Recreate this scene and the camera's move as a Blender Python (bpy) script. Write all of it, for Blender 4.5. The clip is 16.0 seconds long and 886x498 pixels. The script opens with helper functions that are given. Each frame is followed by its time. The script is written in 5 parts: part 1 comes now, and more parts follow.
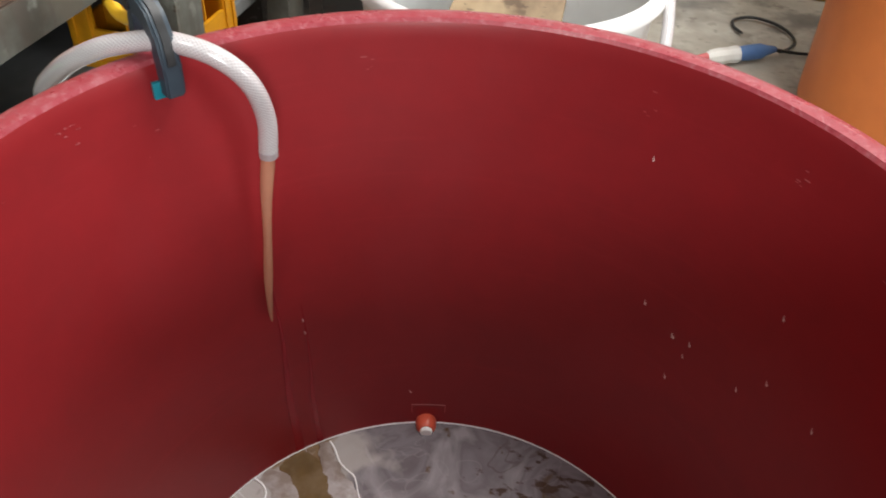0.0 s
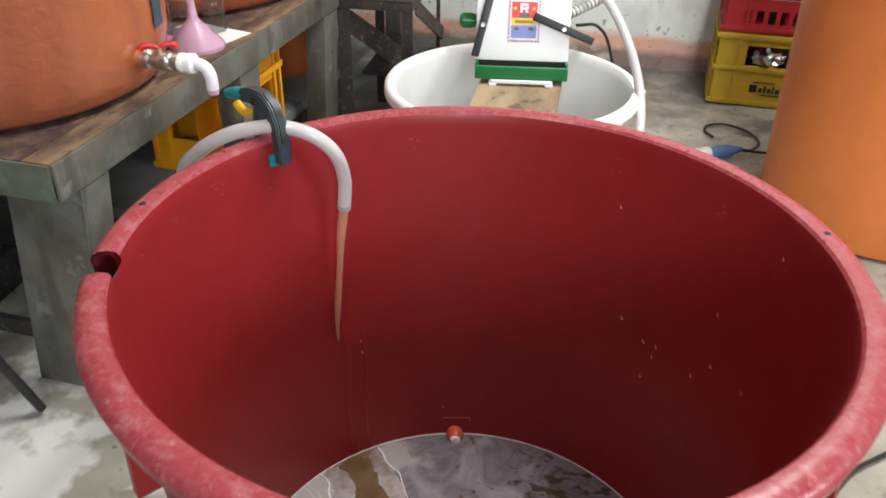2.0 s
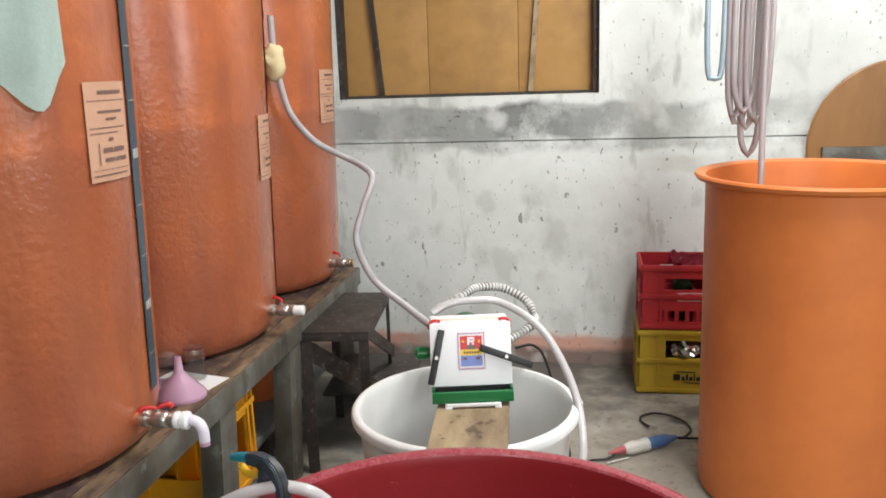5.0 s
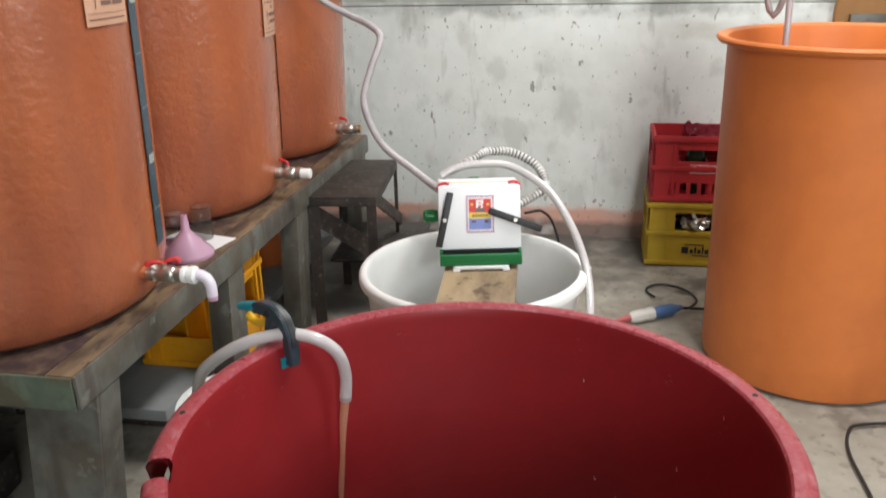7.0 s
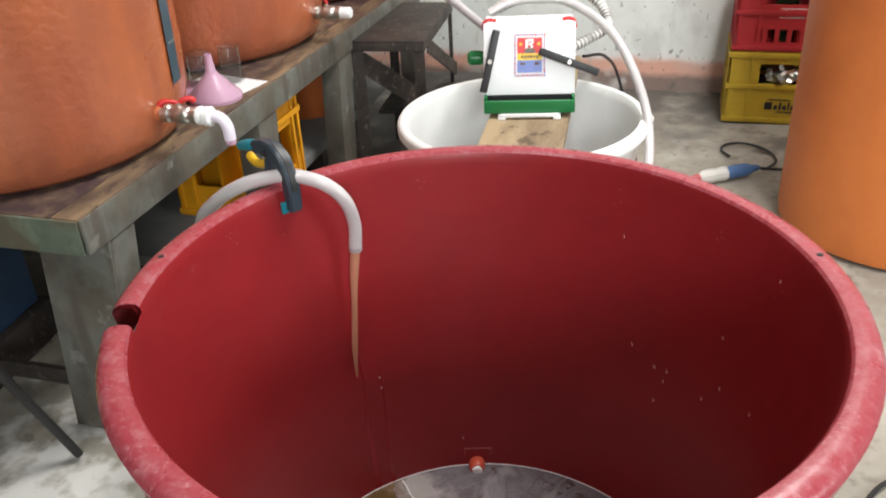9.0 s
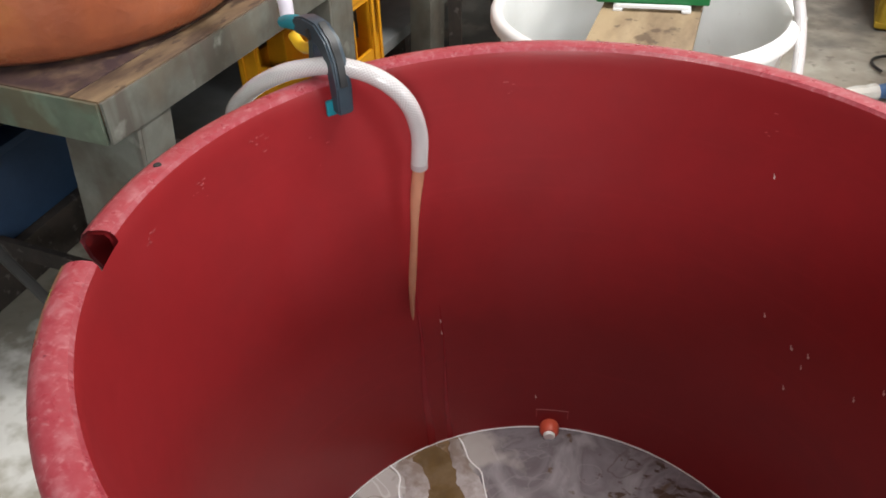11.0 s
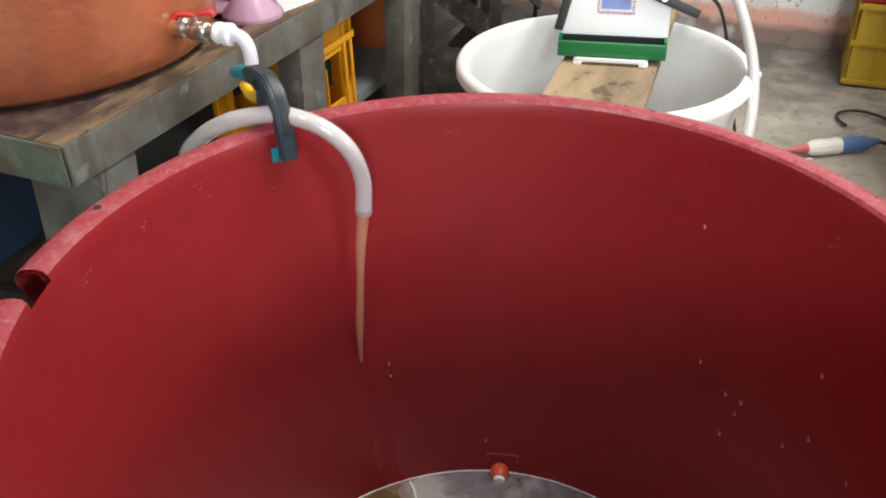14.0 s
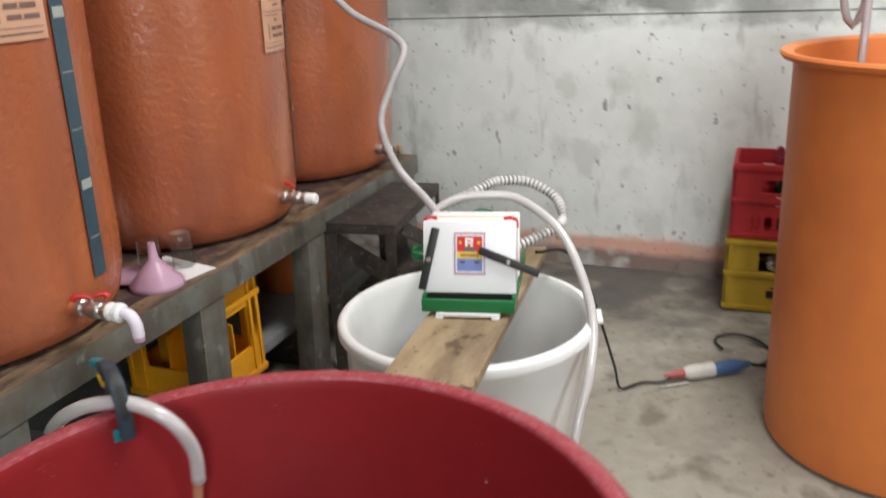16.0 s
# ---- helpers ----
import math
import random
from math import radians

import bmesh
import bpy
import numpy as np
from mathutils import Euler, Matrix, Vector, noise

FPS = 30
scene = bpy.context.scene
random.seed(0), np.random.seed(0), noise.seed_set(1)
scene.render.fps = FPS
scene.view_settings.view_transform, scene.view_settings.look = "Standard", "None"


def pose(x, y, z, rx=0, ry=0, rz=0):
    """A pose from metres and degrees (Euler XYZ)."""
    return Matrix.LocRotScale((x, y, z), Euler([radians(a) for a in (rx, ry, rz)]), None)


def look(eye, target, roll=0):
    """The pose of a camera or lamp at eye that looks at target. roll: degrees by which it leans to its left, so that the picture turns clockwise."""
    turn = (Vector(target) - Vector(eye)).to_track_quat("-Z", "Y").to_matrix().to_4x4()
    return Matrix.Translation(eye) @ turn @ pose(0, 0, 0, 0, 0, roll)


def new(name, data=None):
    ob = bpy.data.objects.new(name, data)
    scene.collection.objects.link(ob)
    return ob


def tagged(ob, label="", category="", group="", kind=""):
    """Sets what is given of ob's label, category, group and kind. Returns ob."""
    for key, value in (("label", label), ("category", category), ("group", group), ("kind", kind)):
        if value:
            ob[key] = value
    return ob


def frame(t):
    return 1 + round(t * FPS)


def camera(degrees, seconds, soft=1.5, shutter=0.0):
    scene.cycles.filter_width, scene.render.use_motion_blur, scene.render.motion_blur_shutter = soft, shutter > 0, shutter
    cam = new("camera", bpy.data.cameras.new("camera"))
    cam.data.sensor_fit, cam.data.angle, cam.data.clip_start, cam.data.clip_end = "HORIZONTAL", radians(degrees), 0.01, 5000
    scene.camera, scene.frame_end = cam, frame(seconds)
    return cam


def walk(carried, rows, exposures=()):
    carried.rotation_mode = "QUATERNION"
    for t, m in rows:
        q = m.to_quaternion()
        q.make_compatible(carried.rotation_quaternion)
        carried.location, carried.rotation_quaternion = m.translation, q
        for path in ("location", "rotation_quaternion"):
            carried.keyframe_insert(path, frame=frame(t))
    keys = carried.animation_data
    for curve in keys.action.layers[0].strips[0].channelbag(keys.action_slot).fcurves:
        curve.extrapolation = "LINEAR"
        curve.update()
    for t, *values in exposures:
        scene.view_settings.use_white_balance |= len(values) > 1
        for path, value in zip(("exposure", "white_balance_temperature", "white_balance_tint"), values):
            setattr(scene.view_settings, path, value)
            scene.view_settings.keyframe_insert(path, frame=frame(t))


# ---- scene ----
cam = camera(56.4, 16.0, soft=1.7, shutter=0.4)
PATH = [
    (0, (0.2581, 0.1967, 0.9618), (0.0307, 1.7183, -0.3161), 2.22),
    (0.5, (0.2396, 0.1929, 0.9746), (-0.0420, 1.7208, -0.2849), 2.85),
    (1, (0.2301, 0.1751, 0.9794), (-0.0468, 1.7157, -0.2656), 2.83),
    (1.5, (0.2281, 0.0556, 1.0312), (0.0007, 1.6862, -0.1043), 3.61),
    (2, (0.2795, -0.1063, 1.0523), (0.0040, 1.5762, 0.0066), 0.89),
    (2.5, (0.2842, -0.1789, 1.0823), (0.0631, 1.5241, 0.0572), -0.82),
    (3, (0.2635, -0.2388, 1.1376), (0.1227, 1.5201, 0.1961), -1.58),
    (3.5, (0.2563, -0.2607, 1.1648), (0.1276, 1.5536, 0.3330), -1.75),
    (4, (0.2590, -0.2675, 1.1900), (0.1156, 1.6002, 0.4891), -1.95),
    (4.2, (0.2603, -0.2716, 1.2007), (0.1118, 1.6195, 0.5671), -2.02),
    (4.7, (0.2585, -0.2745, 1.2190), (0.1020, 1.6600, 0.7390), -2.00),
    (5.25, (0.2570, -0.2725, 1.2260), (0.0930, 1.6800, 0.8170), -1.90),
    (5.8, (0.2555, -0.2665, 1.2190), (0.0860, 1.6780, 0.7870), -1.80),
    (6.3, (0.2548, -0.2573, 1.2030), (0.0803, 1.6662, 0.6838), -1.74),
    (6.5, (0.2537, -0.2551, 1.1960), (0.0793, 1.6546, 0.6280), -1.61),
    (7, (0.2519, -0.2541, 1.1708), (0.0717, 1.6111, 0.4721), -1.41),
    (7.5, (0.2535, -0.2412, 1.1500), (0.0620, 1.5823, 0.3513), -1.64),
    (8, (0.2641, -0.2271, 1.1405), (0.0515, 1.5758, 0.3012), -2.28),
    (8.5, (0.2884, -0.1934, 1.1269), (0.0199, 1.5756, 0.2333), -2.86),
    (9, (0.3165, -0.1254, 1.0799), (-0.0427, 1.5772, 0.0940), -3.08),
    (9.5, (0.2863, -0.0452, 1.0458), (-0.1070, 1.6008, -0.0199), -2.77),
    (10, (0.2299, 0.0415, 1.0088), (-0.1757, 1.6439, -0.1173), -3.22),
    (10.2, (0.2376, 0.0653, 1.0028), (-0.1976, 1.6448, -0.1444), -3.28),
    (12.3, (0.2950, 0.1168, 0.9699), (-0.2846, 1.5984, -0.2421), -1.60),
    (12.5, (0.2985, 0.1194, 0.9709), (-0.2712, 1.6137, -0.2302), -1.49),
    (13, (0.3025, 0.1242, 0.9841), (-0.2365, 1.6570, -0.1821), -1.38),
    (13.5, (0.3077, 0.1183, 0.9855), (-0.2265, 1.6684, -0.1597), -0.99),
    (14, (0.3296, 0.1010, 0.9967), (-0.2046, 1.6797, -0.1089), -1.42),
    (14.5, (0.3942, 0.0881, 1.0218), (-0.0935, 1.7445, 0.0127), -2.39),
    (15, (0.4139, 0.0383, 1.0596), (0.0150, 1.7886, 0.1780), -2.58),
    (15.5, (0.4193, -0.0055, 1.0967), (0.0743, 1.8071, 0.3250), -1.87),
    (15.8, (0.4630, -0.0030, 1.1280), (0.0610, 1.8260, 0.4130), -2.40),
    (16, (0.5663, 0.0425, 1.1408), (0.0302, 1.8525, 0.4802), -2.74),
]
walk(cam, [(t, look(eye, target, roll)) for t, eye, target, roll in PATH],
     [(0, 0.3), (2.0, 0.25), (3.0, 0.2), (3.5, 0.1), (4.2, 0.05), (6.3, -0.28), (7.0, -0.1), (8.0, 0.2), (8.5, 0.3), (14.5, 0.25), (15.0, 0.2), (15.5, 0.0), (16.0, -0.2)])

# ---- light ----
world = bpy.data.worlds.new("world")
scene.world = world
world.use_nodes = True
world.node_tree.nodes["Background"].inputs["Color"].default_value = (0.75, 0.85, 1.0, 1)
world.node_tree.nodes["Background"].inputs["Strength"].default_value = 0.05


ROOM = pose(0, 0, 0, 0, 0, -5.4)      # the room's axes: along the far wall, and towards it


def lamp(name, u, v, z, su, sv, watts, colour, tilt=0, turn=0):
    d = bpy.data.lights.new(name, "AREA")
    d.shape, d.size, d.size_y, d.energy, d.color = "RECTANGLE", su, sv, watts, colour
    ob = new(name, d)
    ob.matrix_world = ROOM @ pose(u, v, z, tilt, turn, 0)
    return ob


# unseen ceiling fills, added to brighten the far wall and the near side
lamp("ceiling_fill", 0.85, 1.60, 2.70, 0.3, 1.5, 80, (1.0, 0.985, 0.96))
lamp("ceiling_fill", -0.30, -0.85, 2.70, 0.2, 1.2, 16, (1.0, 0.985, 0.96))
lamp("window_light", 1.60, -2.66, 1.90, 1.16, 1.06, 92, (0.95, 0.98, 1.0), 90)      # daylight in the south wall's opening
lamp("window_light", 2.76, 0.30, 1.34, 0.36, 0.76, 21, (0.95, 0.98, 1.0), 0, 90)      # and in the east wall's

# ---- materials ----


def mat(name, base, second=None, stain=None, rough=0.5, metal=0.0, grain=60.0, coarse=5.0, amount=0.5,
        stain_at=0.58, bump=0.15, bump_dist=0.002, spec=0.5, stretch=(1, 1, 1), trans=0.0, ior=1.45, sub=0.0, alpha=1.0, rough_var=0.15, coat=0.0):
    """A surface of two tones in fine grain with larger stains, and fine relief."""
    m = bpy.data.materials.new(name)
    m.use_nodes = True
    nt = m.node_tree
    n, l = nt.nodes, nt.links
    b = n["Principled BSDF"]
    tc = n.new("ShaderNodeTexCoord")
    mp = n.new("ShaderNodeMapping")
    mp.inputs["Scale"].default_value = stretch
    l.new(tc.outputs["Object"], mp.inputs["Vector"])
    fine = n.new("ShaderNodeTexNoise")
    fine.inputs["Scale"].default_value, fine.inputs["Detail"].default_value = grain, 6
    l.new(mp.outputs["Vector"], fine.inputs["Vector"])
    big = n.new("ShaderNodeTexNoise")
    big.inputs["Scale"].default_value, big.inputs["Detail"].default_value = coarse, 7
    big.inputs["Roughness"].default_value = 0.6
    l.new(mp.outputs["Vector"], big.inputs["Vector"])
    second = second or tuple(c * 0.82 for c in base)
    stain = stain or tuple(c * 0.65 for c in base)
    r1 = n.new("ShaderNodeMapRange")
    r1.inputs["From Min"].default_value, r1.inputs["From Max"].default_value = 0.35, 0.68
    r1.inputs["To Max"].default_value = amount
    l.new(fine.outputs["Fac"], r1.inputs["Value"])
    m1 = n.new("ShaderNodeMix")
    m1.data_type = "RGBA"
    m1.inputs["A"].default_value, m1.inputs["B"].default_value = (*base, 1), (*second, 1)
    l.new(r1.outputs["Result"], m1.inputs["Factor"])
    r2 = n.new("ShaderNodeMapRange")
    r2.inputs["From Min"].default_value, r2.inputs["From Max"].default_value = stain_at - 0.12, stain_at + 0.12
    r2.inputs["To Max"].default_value = min(1.0, amount * 1.4)
    l.new(big.outputs["Fac"], r2.inputs["Value"])
    m2 = n.new("ShaderNodeMix")
    m2.data_type = "RGBA"
    m2.inputs["B"].default_value = (*stain, 1)
    l.new(r2.outputs["Result"], m2.inputs["Factor"])
    l.new(m1.outputs["Result"], m2.inputs["A"])
    l.new(m2.outputs["Result"], b.inputs["Base Color"])
    rr = n.new("ShaderNodeMapRange")
    rr.inputs["To Min"].default_value, rr.inputs["To Max"].default_value = max(0.02, rough - rough_var), min(1, rough + rough_var)
    l.new(big.outputs["Fac"], rr.inputs["Value"])
    l.new(rr.outputs["Result"], b.inputs["Roughness"])
    b.inputs["Metallic"].default_value, b.inputs["Specular IOR Level"].default_value = metal, spec
    b.inputs["Transmission Weight"].default_value, b.inputs["IOR"].default_value = trans, ior
    b.inputs["Subsurface Weight"].default_value, b.inputs["Alpha"].default_value = sub, alpha
    b.inputs["Coat Weight"].default_value, b.inputs["Coat Roughness"].default_value = coat, 0.22
    if sub:
        b.inputs["Subsurface Radius"].default_value, b.inputs["Subsurface Scale"].default_value = (1, 0.6, 0.4), 0.01
    bp = n.new("ShaderNodeBump")
    bp.inputs["Strength"].default_value, bp.inputs["Distance"].default_value = bump, bump_dist
    l.new(fine.outputs["Fac"], bp.inputs["Height"])
    l.new(bp.outputs["Normal"], b.inputs["Normal"])
    return m


def tone(m, z0, z1, wobble, scale, colour, weight=1.0, holes=0.0, x0=None, x1=None, low=0.012):
    """Adds a band of another tone between two heights with a ragged edge and gaps."""
    nt = m.node_tree
    n, l = nt.nodes, nt.links
    b = n["Principled BSDF"]
    src = b.inputs["Base Color"].links[0].from_socket
    tc = n.new("ShaderNodeTexCoord")
    sep = n.new("ShaderNodeSeparateXYZ")
    l.new(tc.outputs["Object"], sep.inputs[0])
    ns = n.new("ShaderNodeTexNoise")
    ns.inputs["Scale"].default_value, ns.inputs["Detail"].default_value = scale, 8
    l.new(tc.outputs["Object"], ns.inputs["Vector"])
    off = n.new("ShaderNodeMath")
    off.operation = "MULTIPLY_ADD"
    off.inputs[1].default_value = wobble
    l.new(ns.outputs["Fac"], off.inputs[0])
    l.new(sep.outputs["Z"], off.inputs[2])
    masks = []

    def step(socket, lo, hi):
        r = n.new("ShaderNodeMapRange")
        r.inputs["From Min"].default_value, r.inputs["From Max"].default_value = lo, hi
        l.new(socket, r.inputs["Value"])
        masks.append(r.outputs["Result"])
    mid = wobble * 0.5
    step(off.outputs[0], z0 + mid - low, z0 + mid + low)
    step(off.outputs[0], z1 + mid + 0.012, z1 + mid - 0.012)
    if x0 is not None:
        step(sep.outputs["X"], x0 - 0.15, x0 + 0.15)
        step(sep.outputs["X"], x1 + 0.25, x1 - 0.25)
    if holes:
        n2 = n.new("ShaderNodeTexNoise")
        n2.inputs["Scale"].default_value, n2.inputs["Detail"].default_value = scale * 0.7, 9
        n2.inputs["Roughness"].default_value = 0.7
        l.new(tc.outputs["Object"], n2.inputs["Vector"])
        step(n2.outputs["Fac"], holes - 0.1, holes + 0.12)
    f = None
    for k in masks:
        mu = n.new("ShaderNodeMath")
        mu.operation = "MULTIPLY"
        l.new(k, mu.inputs[0])
        if f:
            l.new(f, mu.inputs[1])
        else:
            mu.inputs[1].default_value = weight
        f = mu.outputs[0]
    mx = n.new("ShaderNodeMix")
    mx.data_type = "RGBA"
    mx.inputs["B"].default_value = (*colour, 1)
    l.new(f, mx.inputs["Factor"])
    l.new(src, mx.inputs["A"])
    l.new(mx.outputs["Result"], b.inputs["Base Color"])
    return m


M_RED = mat("red_plastic", (0.245, 0.0150, 0.0180), (0.215, 0.0138, 0.0166), (0.195, 0.0138, 0.0162), spec=0.42, rough=0.40, grain=35, coarse=4, amount=0.5, bump=0.08, bump_dist=0.001)
M_RIM = mat("worn_red_plastic", (0.275, 0.036, 0.048), (0.33, 0.082, 0.096), (0.41, 0.18, 0.195), rough=0.30, grain=130, coarse=42, amount=0.5, stain_at=0.66, bump=0.3, bump_dist=0.001)
M_FLOOR = mat("concrete_floor", (0.33, 0.305, 0.255), (0.25, 0.228, 0.188), (0.15, 0.132, 0.11), rough=0.65, grain=24, coarse=2.2, amount=0.55, stain_at=0.62, bump=0.35, bump_dist=0.004)
M_WALL = mat("rough_plaster", (0.76, 0.80, 0.775), (0.65, 0.685, 0.655), (0.50, 0.515, 0.48), rough=0.9, grain=14, coarse=3.0, amount=0.4, stain_at=0.66, bump=0.45, bump_dist=0.006)
# unseen east and south walls, toned down so less light bounces back
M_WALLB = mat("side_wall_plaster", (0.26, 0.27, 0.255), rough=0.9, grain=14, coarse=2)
# west wall: the shade under the bench is put into this dark colour
M_WALLW = mat("shade_dark_plaster", (0.085, 0.083, 0.078), (0.06, 0.058, 0.055), (0.035, 0.034, 0.033), rough=0.95, grain=12, coarse=2.5, amount=0.7)
# unseen ceiling, toned down likewise to cut its bounce
M_CEIL = mat("ceiling_plaster", (0.34, 0.34, 0.325), rough=0.9, grain=20, coarse=2)
M_TANK = mat("fibreglass_tank", (0.54, 0.157, 0.052), (0.47, 0.130, 0.043), (0.31, 0.086, 0.036), rough=0.28, grain=64, coarse=3.2, amount=0.65, stain_at=0.54, bump=0.8, bump_dist=0.0028, coat=0.4)
M_BARREL = mat("orange_plastic", (0.64, 0.188, 0.044), (0.57, 0.160, 0.038), (0.47, 0.128, 0.033), rough=0.5, grain=18, coarse=3, amount=0.5, bump=0.08, sub=0.0)
M_WHITE = mat("white_plastic", (0.80, 0.81, 0.80), (0.75, 0.76, 0.75), (0.64, 0.64, 0.62), rough=0.4, grain=30, coarse=4, amount=0.4, bump=0.06)
M_PLATE = mat("bright_white_plastic", (0.83, 0.84, 0.85), (0.80, 0.81, 0.82), (0.76, 0.77, 0.78), rough=0.35, amount=0.3, bump=0.02)
M_CREAM = mat("cream_plastic", (0.76, 0.62, 0.46), rough=0.5, amount=0.3)
M_CLEARP = mat("cloudy_clear_plastic", (0.82, 0.81, 0.76), rough=0.25, amount=0.3, trans=0.3)
M_GREEN = mat("green_paint", (0.012, 0.16, 0.045), rough=0.35, amount=0.4)
M_BLACK = mat("black_plastic", (0.015, 0.015, 0.016), (0.02, 0.02, 0.02), (0.03, 0.03, 0.03), rough=0.45)
M_STEEL = mat("steel", (0.6, 0.58, 0.54), (0.5, 0.48, 0.45), (0.35, 0.32, 0.28), rough=0.3, metal=0.95)
M_BRASS = mat("brass", (0.55, 0.42, 0.25), rough=0.35, metal=0.9)
M_REDH = mat("red_enamel", (0.5, 0.02, 0.02), rough=0.4)
M_GREYPAINT = mat("worn_grey_paint", (0.155, 0.158, 0.138), (0.115, 0.116, 0.10), (0.068, 0.060, 0.047), rough=0.5, grain=40, coarse=8, amount=0.65, stain_at=0.55, bump=0.25)
M_GREENPAINT = mat("worn_green_paint", (0.105, 0.135, 0.10), (0.14, 0.16, 0.125), (0.065, 0.07, 0.052), rough=0.5, grain=40, coarse=7, amount=0.6, stain_at=0.56, bump=0.25)
M_WOOD = mat("stained_plank", (0.22, 0.145, 0.085), (0.13, 0.082, 0.055), (0.046, 0.026, 0.028), rough=0.6, grain=40, coarse=13, amount=0.9, stain_at=0.44, bump=0.4, stretch=(1, 0.8, 1))


def border(m, axis, lo, hi, wobble, scale, colour, weight):
    """Adds worn wood along one edge with a ragged inner line."""
    nt = m.node_tree
    n, l = nt.nodes, nt.links
    b = n["Principled BSDF"]
    src = b.inputs["Base Color"].links[0].from_socket
    tc = n.new("ShaderNodeTexCoord")
    sep = n.new("ShaderNodeSeparateXYZ")
    l.new(tc.outputs["Object"], sep.inputs[0])
    ns = n.new("ShaderNodeTexNoise")
    ns.inputs["Scale"].default_value, ns.inputs["Detail"].default_value = scale, 7
    l.new(tc.outputs["Object"], ns.inputs["Vector"])
    off = n.new("ShaderNodeMath")
    off.operation = "MULTIPLY_ADD"
    off.inputs[1].default_value = wobble
    l.new(ns.outputs["Fac"], off.inputs[0])
    l.new(sep.outputs[axis], off.inputs[2])
    r = n.new("ShaderNodeMapRange")
    r.inputs["From Min"].default_value, r.inputs["From Max"].default_value = lo + wobble / 2, hi + wobble / 2
    r.inputs["To Max"].default_value = weight
    l.new(off.outputs[0], r.inputs["Value"])
    mx = n.new("ShaderNodeMix")
    mx.data_type = "RGBA"
    mx.inputs["B"].default_value = (*colour, 1)
    l.new(r.outputs["Result"], mx.inputs["Factor"])
    l.new(src, mx.inputs["A"])
    l.new(mx.outputs["Result"], b.inputs["Base Color"])


border(M_WOOD, "X", -0.612, -0.588, 0.055, 11, (0.24, 0.160, 0.084), 0.8)
border(M_WOOD, "Y", 0.866, 0.846, 0.03, 14, (0.20, 0.135, 0.075), 0.7)
M_PLANK = mat("pale_plank", (0.40, 0.305, 0.185), (0.32, 0.235, 0.135), (0.15, 0.10, 0.06), rough=0.65, grain=28, coarse=9, amount=0.75, stain_at=0.57, bump=0.3, stretch=(1, 0.3, 1))
M_EDGEWOOD = mat("worn_edge_board", (0.27, 0.185, 0.105), (0.17, 0.115, 0.070), (0.075, 0.048, 0.036), rough=0.6, grain=34, coarse=16, amount=0.85, stain_at=0.54, bump=0.4, stretch=(1, 0.25, 1))
M_RUST = mat("rusty_dark_steel", (0.045, 0.038, 0.034), (0.075, 0.058, 0.048), (0.024, 0.021, 0.020), rough=0.6, metal=0.2, grain=35, coarse=8, amount=0.7, bump=0.4)
M_YELLOW = mat("yellow_crate_plastic", (0.80, 0.36, 0.010), (0.66, 0.28, 0.01), (0.5, 0.2, 0.01), rough=0.45, amount=0.4)
M_OLIVE = mat("olive_yellow_plastic", (0.47, 0.33, 0.025), (0.41, 0.28, 0.02), (0.33, 0.22, 0.02), rough=0.5, amount=0.5)
M_CRED = mat("red_crate_plastic", (0.42, 0.022, 0.03), (0.36, 0.02, 0.026), (0.28, 0.02, 0.022), rough=0.5, amount=0.5)
M_BLUE = mat("blue_plastic", (0.030, 0.075, 0.165), rough=0.5)
M_PLUGBLUE = mat("blue_plug_plastic", (0.06, 0.13, 0.28), rough=0.45)
M_CLAMP = mat("slate_nylon", (0.03, 0.045, 0.06), (0.038, 0.055, 0.072), (0.05, 0.06, 0.07), rough=0.45)
M_TEAL = mat("teal_rubber", (0.01, 0.22, 0.28), rough=0.5)
M_YEL2 = mat("yellow_rubber", (0.75, 0.42, 0.02), rough=0.5)
M_HOSE = bpy.data.materials.new("braided_clear_hose")
M_HOSE.use_nodes = True
ht = M_HOSE.node_tree
hb = ht.nodes["Principled BSDF"]
hc = ht.nodes.new("ShaderNodeTexCoord")
strands = []
for sgn in (1, -1):
    hm = ht.nodes.new("ShaderNodeMapping")
    hm.inputs["Rotation"].default_value = (0, 0, radians(45 * sgn))
    ht.links.new(hc.outputs["UV"], hm.inputs["Vector"])
    hw = ht.nodes.new("ShaderNodeTexWave")
    hw.inputs["Scale"].default_value = 7.0
    ht.links.new(hm.outputs["Vector"], hw.inputs["Vector"])
    hr = ht.nodes.new("ShaderNodeMapRange")
    hr.inputs["From Min"].default_value, hr.inputs["From Max"].default_value = 0.62, 0.95
    ht.links.new(hw.outputs["Fac"], hr.inputs["Value"])
    strands.append(hr.outputs["Result"])
hx = ht.nodes.new("ShaderNodeMath")
hx.operation = "MAXIMUM"
ht.links.new(strands[0], hx.inputs[0])
ht.links.new(strands[1], hx.inputs[1])
hn = ht.nodes.new("ShaderNodeTexNoise")
hn.inputs["Scale"].default_value = 25
ht.links.new(hc.outputs["Object"], hn.inputs["Vector"])
h0 = ht.nodes.new("ShaderNodeMix")
h0.data_type = "RGBA"
h0.inputs["A"].default_value, h0.inputs["B"].default_value = (0.50, 0.47, 0.47, 1), (0.58, 0.54, 0.54, 1)
ht.links.new(hn.outputs["Fac"], h0.inputs["Factor"])
h1 = ht.nodes.new("ShaderNodeMix")
h1.data_type = "RGBA"
h1.inputs["B"].default_value = (0.74, 0.72, 0.72, 1)
ht.links.new(hx.outputs[0], h1.inputs["Factor"])
ht.links.new(h0.outputs["Result"], h1.inputs["A"])
